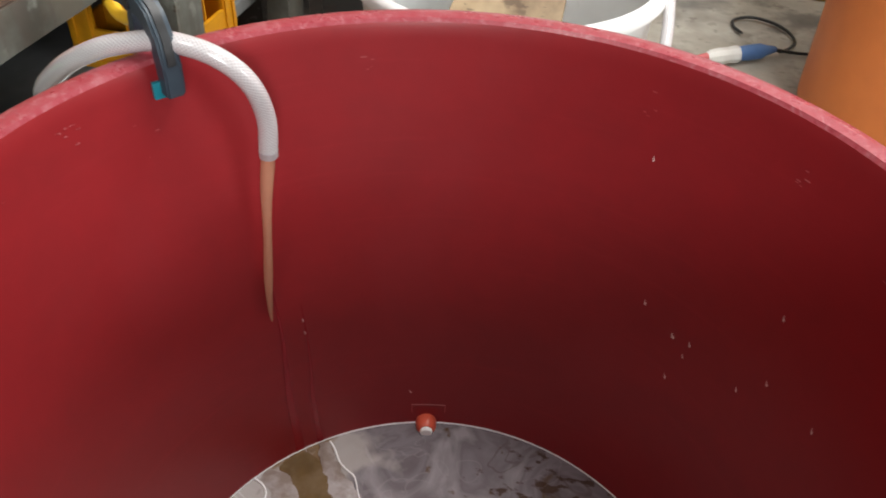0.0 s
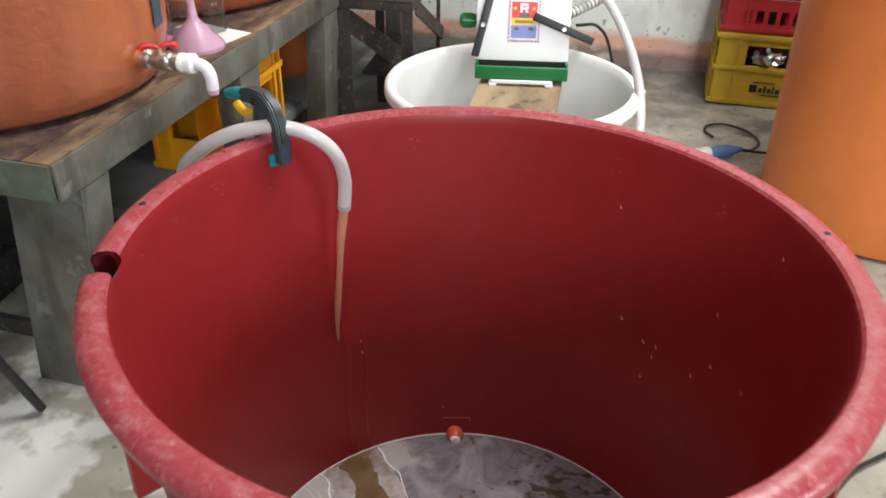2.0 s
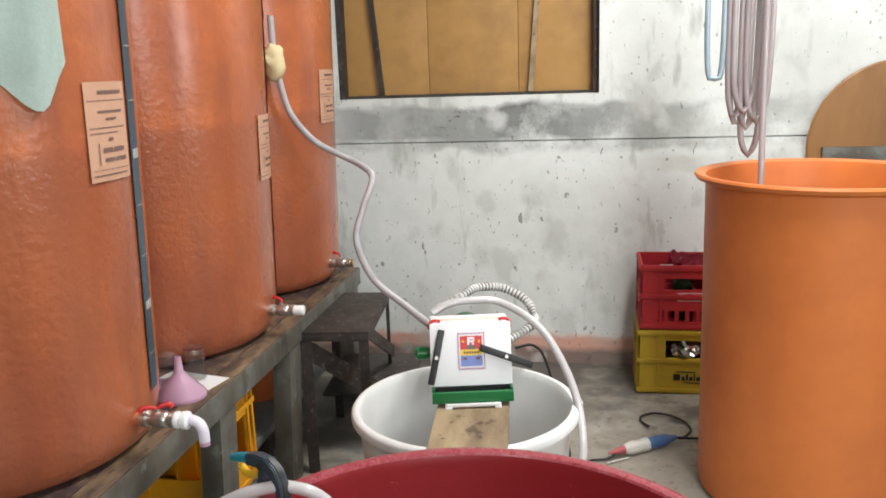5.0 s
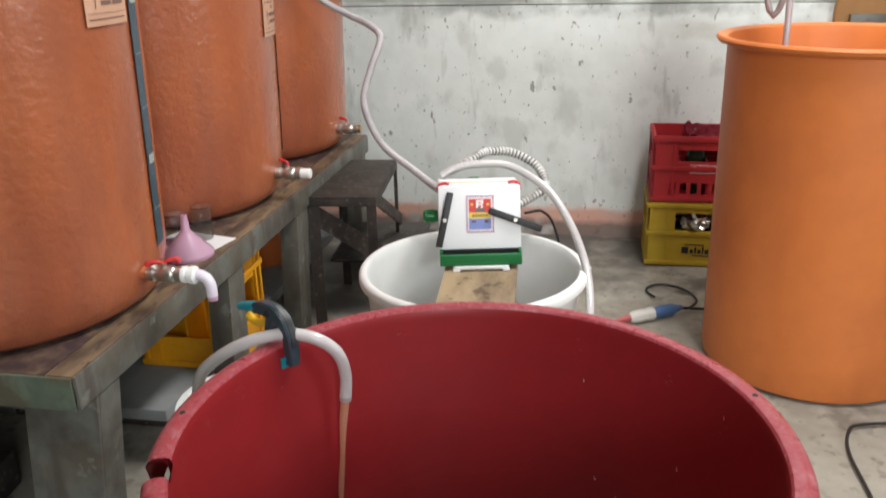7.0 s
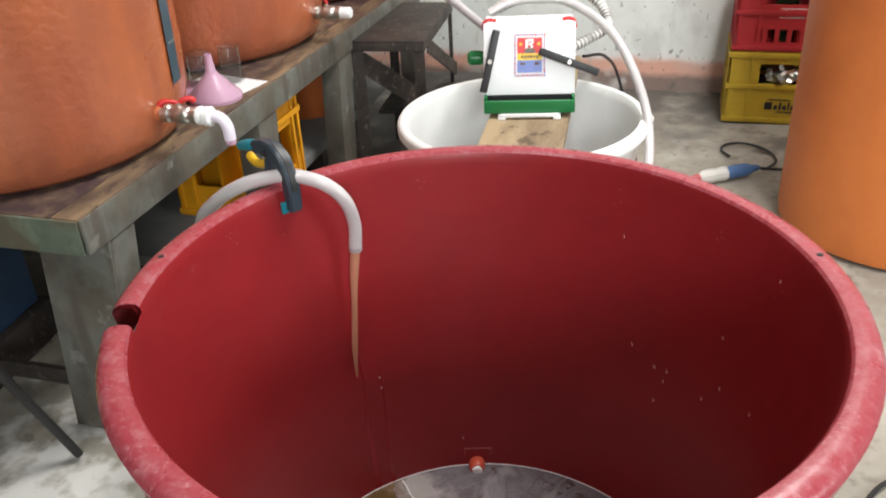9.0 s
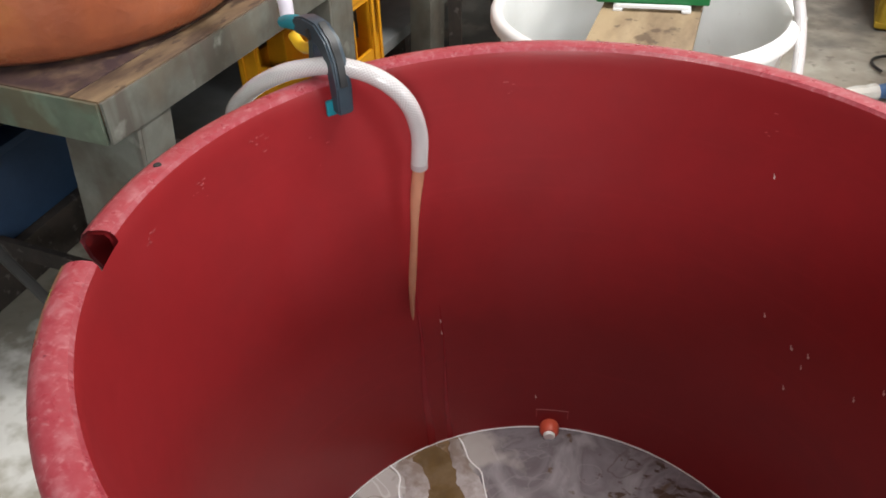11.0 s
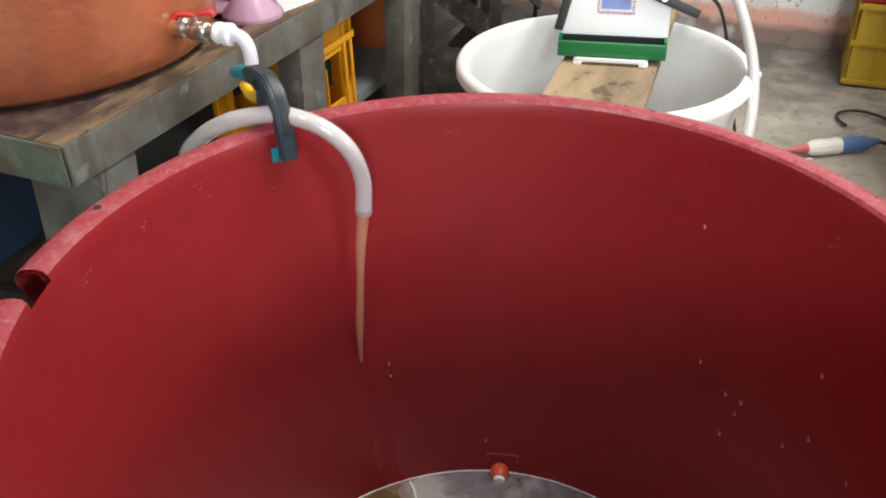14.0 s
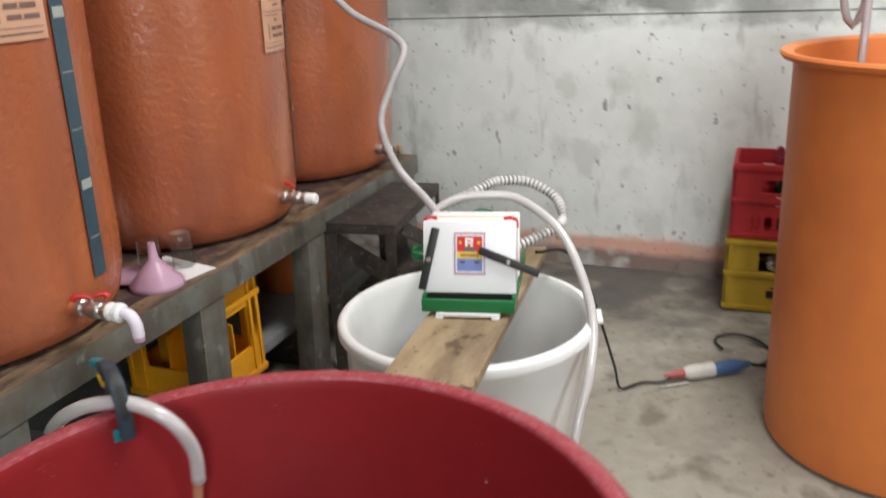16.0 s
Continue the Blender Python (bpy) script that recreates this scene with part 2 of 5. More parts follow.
ht.links.new(h1.outputs["Result"], hb.inputs["Base Color"])
hb.inputs["Roughness"].default_value, hb.inputs["Transmission Weight"].default_value, hb.inputs["Coat Weight"].default_value = 0.22, 0.25, 0.5
M_SPIRAL = mat("spiral_hose", (0.66, 0.65, 0.63), (0.6, 0.59, 0.57), (0.52, 0.5, 0.48), rough=0.3, grain=120, coarse=20)
st = M_SPIRAL.node_tree
sb = st.nodes["Principled BSDF"]
swv = st.nodes.new("ShaderNodeTexWave")
swv.bands_direction = "Y"
swv.inputs["Scale"].default_value, swv.inputs["Phase Offset"].default_value = 1.94, math.pi
stc = st.nodes.new("ShaderNodeTexCoord")
st.links.new(stc.outputs["UV"], swv.inputs["Vector"])
smx = st.nodes.new("ShaderNodeMix")
smx.data_type = "RGBA"
smx.inputs["A"].default_value = (0.20, 0.19, 0.185, 1)
srr = st.nodes.new("ShaderNodeMapRange")
srr.inputs["From Min"].default_value, srr.inputs["From Max"].default_value = 0.15, 0.6
st.links.new(swv.outputs["Fac"], srr.inputs["Value"])
st.links.new(srr.outputs["Result"], smx.inputs["Factor"])
st.links.new(sb.inputs["Base Color"].links[0].from_socket, smx.inputs["B"])
st.links.new(smx.outputs["Result"], sb.inputs["Base Color"])
M_GREYRIB = mat("grey_ribbed_hose", (0.46, 0.44, 0.45), (0.40, 0.38, 0.39), (0.34, 0.32, 0.33), rough=0.32, grain=150, coarse=18)
M_CLEARHOSE = mat("clear_pvc_hose", (0.56, 0.50, 0.50), (0.5, 0.43, 0.44), (0.45, 0.36, 0.38), rough=0.2, amount=0.4, trans=0.35, sub=0.1)
M_WINE = mat("falling_wine", (0.62, 0.30, 0.19), (0.56, 0.26, 0.16), (0.5, 0.22, 0.14), rough=0.12, trans=0.3, ior=1.34)
M_VEIL = mat("sheer_wine_veil", (0.60, 0.36, 0.32), rough=0.2, amount=0.3, alpha=0.16)
M_LILAC = mat("lilac_plastic", (0.55, 0.33, 0.45), (0.5, 0.3, 0.42), (0.48, 0.28, 0.4), rough=0.3, amount=0.3, trans=0.15)
M_GLASS = mat("glass", (0.85, 0.88, 0.87), (0.83, 0.86, 0.85), (0.8, 0.83, 0.82), rough=0.03, trans=1.0, rough_var=0.02, bump=0.0)
M_PAPER = mat("paper", (0.75, 0.74, 0.74), rough=0.8, amount=0.3)
M_LABEL = mat("aged_tank_label", (0.54, 0.315, 0.21), (0.49, 0.27, 0.175), (0.42, 0.21, 0.13), rough=0.6, amount=0.4)
M_INK = mat("faded_ink", (0.17, 0.10, 0.085), rough=0.7)
M_TAPE = mat("level_tape", (0.032, 0.065, 0.09), (0.04, 0.08, 0.105), (0.055, 0.09, 0.11), rough=0.4)
M_TAPEMARK = mat("tape_marks", (0.35, 0.38, 0.36), rough=0.6)
M_BOARD = mat("brown_board", (0.46, 0.26, 0.085), (0.4, 0.22, 0.07), (0.24, 0.13, 0.05), rough=0.6, grain=20, coarse=4, amount=0.5)
M_DISC = mat("brown_varnished_wood", (0.31, 0.150, 0.046), (0.26, 0.12, 0.036), (0.16, 0.07, 0.024), rough=0.4, grain=24, coarse=5, amount=0.6, stretch=(1, 0.25, 1))
M_DARK = mat("dark_void_paint", (0.02, 0.019, 0.018), rough=0.8)
M_CLOTH = mat("pale_green_cloth", (0.66, 0.80, 0.74), rough=0.9, grain=200)
M_YCLOTH = mat("cream_cloth", (0.72, 0.62, 0.36), rough=0.9, grain=200)
M_SLAB = mat("grey_slab", (0.24, 0.25, 0.25), rough=0.7, grain=30, coarse=5)
M_LOGOR = mat("print_red", (0.62, 0.03, 0.03), rough=0.4, amount=0.1)
M_LOGOY = mat("print_yellow", (0.8, 0.55, 0.03), rough=0.4, amount=0.1)
M_LOGOB = mat("print_blue", (0.18, 0.24, 0.55), rough=0.4, amount=0.1)
M_PRINTW = mat("print_white", (0.85, 0.85, 0.85), rough=0.4, amount=0.1)
M_WET = mat("wet_red_plastic", (0.25, 0.014, 0.020), rough=0.2, amount=0.3)
M_SPECK = mat("dried_splash", (0.72, 0.52, 0.48), rough=0.7)
M_PLUGRED = mat("orange_red_plastic", (0.60, 0.10, 0.055), rough=0.4)
M_ELBOW = mat("milky_plastic", (0.74, 0.69, 0.78), (0.70, 0.65, 0.74), (0.66, 0.56, 0.66), rough=0.35, amount=0.4)
M_DULLRED = mat("dull_red_plastic", (0.45, 0.10, 0.10), rough=0.5)
M_RIDGE = mat("worn_plastic_ridge", (0.52, 0.22, 0.22), rough=0.45)
M_SCUFF = mat("scuffed_red_plastic", (0.36, 0.065, 0.07), rough=0.6)
M_BLUEGREY = mat("blue_clear_hose", (0.45, 0.58, 0.66), rough=0.2, trans=0.3)
M_LIME = mat("lime_plastic", (0.12, 0.62, 0.10), rough=0.5)
tone(M_WALL, -0.1, 0.125, 0.05, 9, (0.66, 0.36, 0.27), 0.95, holes=0.33)
tone(M_WALL, 0.112, 0.142, 0.05, 9, (0.78, 0.78, 0.76), 0.9, holes=0.42)
# wall colour darker along its foot, with a ragged upper edge
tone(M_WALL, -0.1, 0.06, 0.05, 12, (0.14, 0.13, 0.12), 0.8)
tone(M_WALL, 0.942, 1.075, 0.08, 7, (0.13, 0.135, 0.135), 0.95, holes=0.38, x0=-0.7, x1=0.45)
tone(M_WALL, 0.89, 1.07, 0.16, 5, (0.36, 0.385, 0.365), 0.8, holes=0.47, x0=-0.9, x1=1.3)



def flecks(m, scale, threshold, colour, weight=1.0, stretch=(1, 1, 1), soft=0.02, near=None):
    """Adds small marks of another colour where a noise is high; near: (x, y, z, reach) keeps them about a place."""
    nt = m.node_tree
    n, l = nt.nodes, nt.links
    b = n["Principled BSDF"]
    src = b.inputs["Base Color"].links[0].from_socket
    tc = n.new("ShaderNodeTexCoord")
    mp = n.new("ShaderNodeMapping")
    mp.inputs["Scale"].default_value = stretch
    l.new(tc.outputs["Object"], mp.inputs["Vector"])
    ns = n.new("ShaderNodeTexNoise")
    ns.inputs["Scale"].default_value, ns.inputs["Detail"].default_value = scale, 4
    l.new(mp.outputs["Vector"], ns.inputs["Vector"])
    r = n.new("ShaderNodeMapRange")
    r.inputs["From Min"].default_value, r.inputs["From Max"].default_value, r.inputs["To Max"].default_value = threshold, threshold + soft, weight
    val = ns.outputs["Fac"]
    if near:
        ds = n.new("ShaderNodeVectorMath")
        ds.operation = "DISTANCE"
        ds.inputs[1].default_value = near[:3]
        l.new(tc.outputs["Object"], ds.inputs[0])
        k = n.new("ShaderNodeMath")
        k.operation = "MULTIPLY_ADD"
        k.inputs[1].default_value = -0.3 / near[3]
        l.new(ds.outputs["Value"], k.inputs[0])
        l.new(val, k.inputs[2])
        val = k.outputs[0]
    l.new(val, r.inputs["Value"])
    mx = n.new("ShaderNodeMix")
    mx.data_type = "RGBA"
    mx.inputs["B"].default_value = (*colour, 1)
    l.new(r.outputs["Result"], mx.inputs["Factor"])
    l.new(src, mx.inputs["A"])
    l.new(mx.outputs["Result"], b.inputs["Base Color"])


flecks(M_TANK, 2.0, 0.46, (0.33, 0.088, 0.044), 0.7, soft=0.16)
flecks(M_TANK, 6.5, 0.52, (0.25, 0.070, 0.038), 0.55, (1.6, 1.6, 0.22), 0.14)
flecks(M_TANK, 9, 0.55, (0.44, 0.13, 0.055), 0.5, (1, 1, 0.4), 0.12)
tone(M_TANK, 0.28, 0.60, 0.05, 2.5, (0.30, 0.088, 0.040), 0.72, low=0.22)
tone(M_WALL, 0.80, 0.865, 0.09, 6, (0.44, 0.42, 0.36), 0.6, holes=0.44, x0=0.55, x1=0.85)
flecks(M_WALL, 40, 0.60, (0.10, 0.105, 0.105), 0.75, (0.6, 0.6, 1.2), 0.06, (-0.25, 3.09, 1.0, 0.45))
flecks(M_WALL, 34, 0.685, (0.14, 0.14, 0.13), 0.7, (1, 1, 0.6))
flecks(M_WALL, 70, 0.685, (0.16, 0.16, 0.15), 0.7, (1, 1, 0.7))
flecks(M_WALL, 11, 0.60, (0.34, 0.36, 0.33), 0.6, (1.6, 1.6, 0.35), 0.12)
flecks(M_WALL, 5, 0.60, (0.82, 0.84, 0.82), 0.55, soft=0.1)
flecks(M_WALL, 1.7, 0.50, (0.55, 0.58, 0.555), 0.5, soft=0.14)
flecks(M_WALL, 8, 0.56, (0.47, 0.49, 0.46), 0.45, (1, 1, 0.7), 0.1)
flecks(M_FLOOR, 3.5, 0.52, (0.50, 0.48, 0.42), 0.7, soft=0.14)
flecks(M_FLOOR, 7, 0.57, (0.14, 0.12, 0.095), 0.75, soft=0.10)
flecks(M_FLOOR, 28, 0.60, (0.20, 0.18, 0.145), 0.6, soft=0.08)
flecks(M_FLOOR, 16, 0.64, (0.12, 0.10, 0.085), 0.6, soft=0.06)
# floor colour darker at the far wall's foot and the bench's far end
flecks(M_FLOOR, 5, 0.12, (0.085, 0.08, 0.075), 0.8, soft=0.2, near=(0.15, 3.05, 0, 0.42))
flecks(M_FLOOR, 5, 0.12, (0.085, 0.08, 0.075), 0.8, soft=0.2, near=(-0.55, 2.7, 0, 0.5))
flecks(M_FLOOR, 40, 0.70, (0.10, 0.09, 0.08), 0.6)
flecks(M_FLOOR, 11, 0.30, (0.70, 0.69, 0.66), 0.8, soft=0.12, near=(-0.70, 0.74, 0, 0.34))
# shade in front of the stacked crates, put into the floor colour
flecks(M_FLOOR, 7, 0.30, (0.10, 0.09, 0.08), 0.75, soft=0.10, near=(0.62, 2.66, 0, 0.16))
flecks(M_RIM, 170, 0.57, (0.50, 0.25, 0.265), 0.4, soft=0.18)
flecks(M_RIM, 75, 0.62, (0.52, 0.28, 0.29), 0.22, (1, 3.5, 1), 0.08)
flecks(M_RIM, 75, 0.62, (0.52, 0.28, 0.29), 0.22, (3.5, 1, 1), 0.08)
flecks(M_RIM, 45, 0.60, (0.30, 0.022, 0.035), 0.5, soft=0.12)
flecks(M_RIM, 140, 0.72, (0.14, 0.02, 0.03), 0.7)
flecks(M_BARREL, 3.5, 0.52, (0.48, 0.125, 0.032), 0.5, (1, 1, 0.3), 0.14)
flecks(M_PLANK, 22, 0.62, (0.08, 0.05, 0.03), 0.75, (1, 0.7, 1), 0.06)
flecks(M_PLANK, 60, 0.66, (0.06, 0.04, 0.03), 0.7, soft=0.04)
flecks(M_WOOD, 26, 0.57, (0.05, 0.032, 0.025), 0.75, soft=0.08)
flecks(M_WOOD, 12, 0.54, (0.055, 0.033, 0.032), 0.7, soft=0.08)
flecks(M_WOOD, 45, 0.60, (0.21, 0.145, 0.085), 0.5, (1, 0.3, 1), 0.08)
flecks(M_EDGEWOOD, 18, 0.50, (0.07, 0.045, 0.033), 0.75, (1, 0.5, 1), 0.10)
flecks(M_EDGEWOOD, 60, 0.58, (0.055, 0.036, 0.028), 0.7, (1, 0.4, 1), 0.06)
flecks(M_GREENPAINT, 11, 0.47, (0.10, 0.08, 0.052), 0.8, soft=0.12)
flecks(M_GREENPAINT, 18, 0.56, (0.16, 0.20, 0.15), 0.5, soft=0.1)
flecks(M_GREYPAINT, 9, 0.50, (0.115, 0.095, 0.07), 0.6, soft=0.15)
flecks(M_GREYPAINT, 22, 0.55, (0.085, 0.07, 0.058), 0.75, (1, 1, 0.12), 0.1)
flecks(M_GREENPAINT, 22, 0.56, (0.07, 0.07, 0.05), 0.7, (1, 1, 0.12), 0.1)
flecks(M_RUST, 60, 0.60, (0.20, 0.185, 0.17), 0.5, soft=0.08)
flecks(M_GREYPAINT, 14, 0.62, (0.34, 0.35, 0.31), 0.5, soft=0.06)
flecks(M_GREYPAINT, 30, 0.66, (0.09, 0.06, 0.04), 0.8, soft=0.05)
flecks(M_GREYPAINT, 7, 0.56, (0.08, 0.065, 0.05), 0.6, soft=0.12)
flecks(M_WHITE, 50, 0.70, (0.42, 0.38, 0.33), 0.4, soft=0.04)

# low vat wall: dull residue, with some of the shade put into its colour
tone(M_RED, 0.03, 0.27, 0.14, 3.0, (0.185, 0.0155, 0.019), 0.4)
flecks(M_RED, 14, 0.60, (0.30, 0.024, 0.029), 0.14, (0.4, 0.4, 7), 0.12)
flecks(M_RED, 6, 0.55, (0.24, 0.019, 0.023), 0.45, (1, 1, 0.5), 0.1)


def veins(m, scale, half, colour, weight, near=None, level=0.5, distort=1.2):
    """Adds thin winding lines along one level of a distorted noise; near: (x, y, z, reach) keeps them about a place."""
    nt = m.node_tree
    n, l = nt.nodes, nt.links
    b = n["Principled BSDF"]
    src = b.inputs["Base Color"].links[0].from_socket
    tc = n.new("ShaderNodeTexCoord")
    ns = n.new("ShaderNodeTexNoise")
    ns.inputs["Scale"].default_value, ns.inputs["Detail"].default_value, ns.inputs["Distortion"].default_value = scale, 2, distort
    l.new(tc.outputs["Object"], ns.inputs["Vector"])
    d = n.new("ShaderNodeMath")
    d.operation = "SUBTRACT"
    d.inputs[1].default_value = level
    l.new(ns.outputs["Fac"], d.inputs[0])
    a = n.new("ShaderNodeMath")
    a.operation = "ABSOLUTE"
    l.new(d.outputs[0], a.inputs[0])
    r = n.new("ShaderNodeMapRange")
    r.inputs["From Min"].default_value, r.inputs["From Max"].default_value = half, half * 0.3
    r.inputs["To Max"].default_value = weight
    l.new(a.outputs[0], r.inputs["Value"])
    f = r.outputs["Result"]
    if near:
        ds = n.new("ShaderNodeVectorMath")
        ds.operation = "DISTANCE"
        ds.inputs[1].default_value = near[:3]
        l.new(tc.outputs["Object"], ds.inputs[0])
        k = n.new("ShaderNodeMapRange")
        k.inputs["From Min"].default_value, k.inputs["From Max"].default_value = near[3], near[3] * 0.6
        l.new(ds.outputs["Value"], k.inputs["Value"])
        mu = n.new("ShaderNodeMath")
        mu.operation = "MULTIPLY"
        l.new(f, mu.inputs[0])
        l.new(k.outputs["Result"], mu.inputs[1])
        f = mu.outputs[0]
    mx = n.new("ShaderNodeMix")
    mx.data_type = "RGBA"
    mx.inputs["B"].default_value = (*colour, 1)
    l.new(f, mx.inputs["Factor"])
    l.new(src, mx.inputs["A"])
    l.new(mx.outputs["Result"], b.inputs["Base Color"])


# ---- shapes ----


def part(name, bm, material, parent=None, label="", smooth=True, at=None):
    me = bpy.data.meshes.new(name)
    bmesh.ops.recalc_face_normals(bm, faces=bm.faces)
    bm.to_mesh(me)
    bm.free()
    me.materials.append(material)
    if smooth:
        me.polygons.foreach_set("use_smooth", [True] * len(me.polygons))
        me.set_sharp_from_angle(angle=radians(38))
    ob = new(name, me)
    if parent:
        ob.parent = parent
    if at is not None:
        ob.matrix_basis = at
    if label:
        ob["label"] = label
    return ob


def thing(name, m, label, category, group="", kind=""):
    ob = new(name)
    ob.empty_display_size = 0.05
    ob.matrix_basis = m
    return tagged(ob, label, category, group, kind)


def box(bm, x0, x1, y0, y1, z0, z1, bevel=0.0, m=None):
    v = [bm.verts.new((x, y, z)) for x in (x0, x1) for y in (y0, y1) for z in (z0, z1)]
    f = [bm.faces.new([v[i] for i in q]) for q in ((0, 1, 3, 2), (4, 6, 7, 5), (0, 4, 5, 1), (2, 3, 7, 6), (0, 2, 6, 4), (1, 5, 7, 3))]
    out = v
    if bevel:
        e = list({e for q in f for e in q.edges})
        r = bmesh.ops.bevel(bm, geom=e, offset=bevel, segments=2, affect="EDGES", profile=0.6)
        out = list({w for q in r["faces"] for w in q.verts} | {w for w in v if w.is_valid})
    if m is not None:
        bmesh.ops.transform(bm, matrix=m, verts=out)
    return bm


def boxes(*specs, bevel=0.0):
    bm = bmesh.new()
    for s in specs:
        box(bm, *s, bevel=bevel)
    return bm


def lathe(profile, n=64, closed=False, bm=None, skip=None, m=None):
    """Turns a profile of (radius, height) round z. skip(angle in degrees, index) leaves faces out."""
    bm = bm or bmesh.new()
    rings = []
    for r, z in profile:
        if r < 1e-6:
            rings.append([bm.verts.new((0, 0, z))])
        else:
            rings.append([bm.verts.new((r * math.cos(2 * math.pi * i / n), r * math.sin(2 * math.pi * i / n), z)) for i in range(n)])
    for k in range(len(rings) - 1):
        a, b = rings[k], rings[k + 1]
        for i in range(n):
            if skip and skip(360.0 * (i + 0.5) / n, k):
                continue
            j = (i + 1) % n
            if len(a) == 1:
                bm.faces.new((a[0], b[i], b[j]))
            elif len(b) == 1:
                bm.faces.new((a[i], b[0], a[j]))
            else:
                bm.faces.new((a[i], b[i], b[j], a[j]))
    if m is not None:
        bmesh.ops.transform(bm, matrix=m, verts=[v for r in rings for v in r])
    return bm


def smooth_line(pts, step):
    """A Catmull-Rom line through the points, in even steps."""
    p = np.array(pts, float)
    p = np.vstack([2 * p[0] - p[1], p, 2 * p[-1] - p[-2]])
    out = []
    for i in range(1, len(p) - 2):
        t = np.linspace(0, 1, 40, endpoint=False)[:, None]
        a, b, c, d = p[i - 1], p[i], p[i + 1], p[i + 2]
        out.append(0.5 * (2 * b + (c - a) * t + (2 * a - 5 * b + 4 * c - d) * t ** 2 + (3 * b - a - 3 * c + d) * t ** 3))
    q = np.vstack(out + [p[-2:-1]])
    s = np.r_[0, np.cumsum(np.linalg.norm(np.diff(q, axis=0), axis=1))]
    k = np.linspace(0, s[-1], max(3, int(s[-1] / step) + 1))
    return np.c_[[np.interp(k, s, q[:, i]) for i in range(3)]].T


def tube(pts, radius, n=12, step=0.008, rib=None, bm=None, taper=None):
    """A round tube along a smooth line. rib: (pitch, depth) of rings; taper: radius factor along 0..1."""
    bm = bm or bmesh.new()
    if rib:
        step = rib[0] / 4
    q = smooth_line(pts, step)
    tan = np.gradient(q, axis=0)
    tan /= np.linalg.norm(tan, axis=1)[:, None]
    side = np.cross(tan[0], (0.3, 0.5, 0.81))
    rings = []
    for i, (c, t) in enumerate(zip(q, tan)):
        side = side - t * np.dot(side, t)
        side /= np.linalg.norm(side)
        up = np.cross(t, side)
        r = radius
        if rib:
            r += rib[1] * (1, 0.3, -1, 0.3)[i % 4]
        if taper:
            r *= taper(i / (len(q) - 1))
        rings.append([bm.verts.new(c + r * (math.cos(a) * side + math.sin(a) * up)) for a in (2 * math.pi * k / n for k in range(n))])
    uv = bm.loops.layers.uv.verify()
    gap = np.r_[0, np.cumsum(np.linalg.norm(np.diff(q, axis=0), axis=1))] / (2 * math.pi * radius)
    for i, (a, b) in enumerate(zip(rings, rings[1:])):
        for k in range(n):
            f = bm.faces.new((a[k], a[(k + 1) % n], b[(k + 1) % n], b[k]))
            for lp, at in zip(f.loops, ((k / n, gap[i]), ((k + 1) / n, gap[i]), ((k + 1) / n, gap[i + 1]), (k / n, gap[i + 1]))):
                lp[uv].uv = at
    bm.faces.new(rings[0])
    bm.faces.new(rings[-1][::-1])
    return bm


def rod(a, b, radius, n=12, bm=None):
    return tube([a, tuple((x + y) / 2 for x, y in zip(a, b)), b], radius, n, step=0.5, bm=bm)


def beam(a, b, w, h, bm=None, up=(0, 0, 1)):
    """A bar of section w x h from a to b."""
    bm = bm or bmesh.new()
    a, b = Vector(a), Vector(b)
    d = (b - a)
    z = d.normalized()
    x = z.cross(Vector(up))
    x = x.normalized() if x.length > 1e-4 else Vector((1, 0, 0))
    y = z.cross(x)
    m = Matrix.Translation(a) @ Matrix((x, y, z)).transposed().to_4x4()
    return box(bm, -w / 2, w / 2, -h / 2, h / 2, 0, d.length, m=m)


def slab(outline, y0, y1, bevel=0.0):
    bm = bmesh.new()
    a = [bm.verts.new((x, y0, z)) for x, z in outline]
    c = [bm.verts.new((x, y1, z)) for x, z in outline]
    bm.faces.new(a)
    bm.faces.new(c[::-1])
    for i in range(len(a)):
        bm.faces.new((a[i], c[i], c[(i + 1) % len(a)], a[(i + 1) % len(a)]))
    if bevel:
        bmesh.ops.bevel(bm, geom=list(bm.edges), offset=bevel, segments=2, affect="EDGES")
    return bm


# ---- room ----
def setting(name, bm, material, label, at=ROOM):
    return tagged(part(name, bm, material, None, at=at), label, name.split("_")[0], kind="structure")


U0, U1, V0, V1, H = -1.75, 2.7, -2.6, 3.09, 2.75
WIN = (-0.735, 0.327, 1.113, 1.75)      # the boarded opening in the far wall
fl = bmesh.new()
N = 60
grid = [[fl.verts.new((U0 - 0.2 + (U1 - U0 + 0.4) * i / N, V0 - 0.2 + (V1 - V0 + 0.4) * j / N,
                       -0.002 + 0.004 * (noise.noise(Vector((i * 0.3, j * 0.3, 0))) - 0.4))) for j in range(N + 1)] for i in range(N + 1)]
for i in range(N):
    for j in range(N):
        fl.faces.new((grid[i][j], grid[i + 1][j], grid[i + 1][j + 1], grid[i][j + 1]))
setting("floor", fl, M_FLOOR, "stained worn grey concrete floor, pale patches, darker near wall and crates")
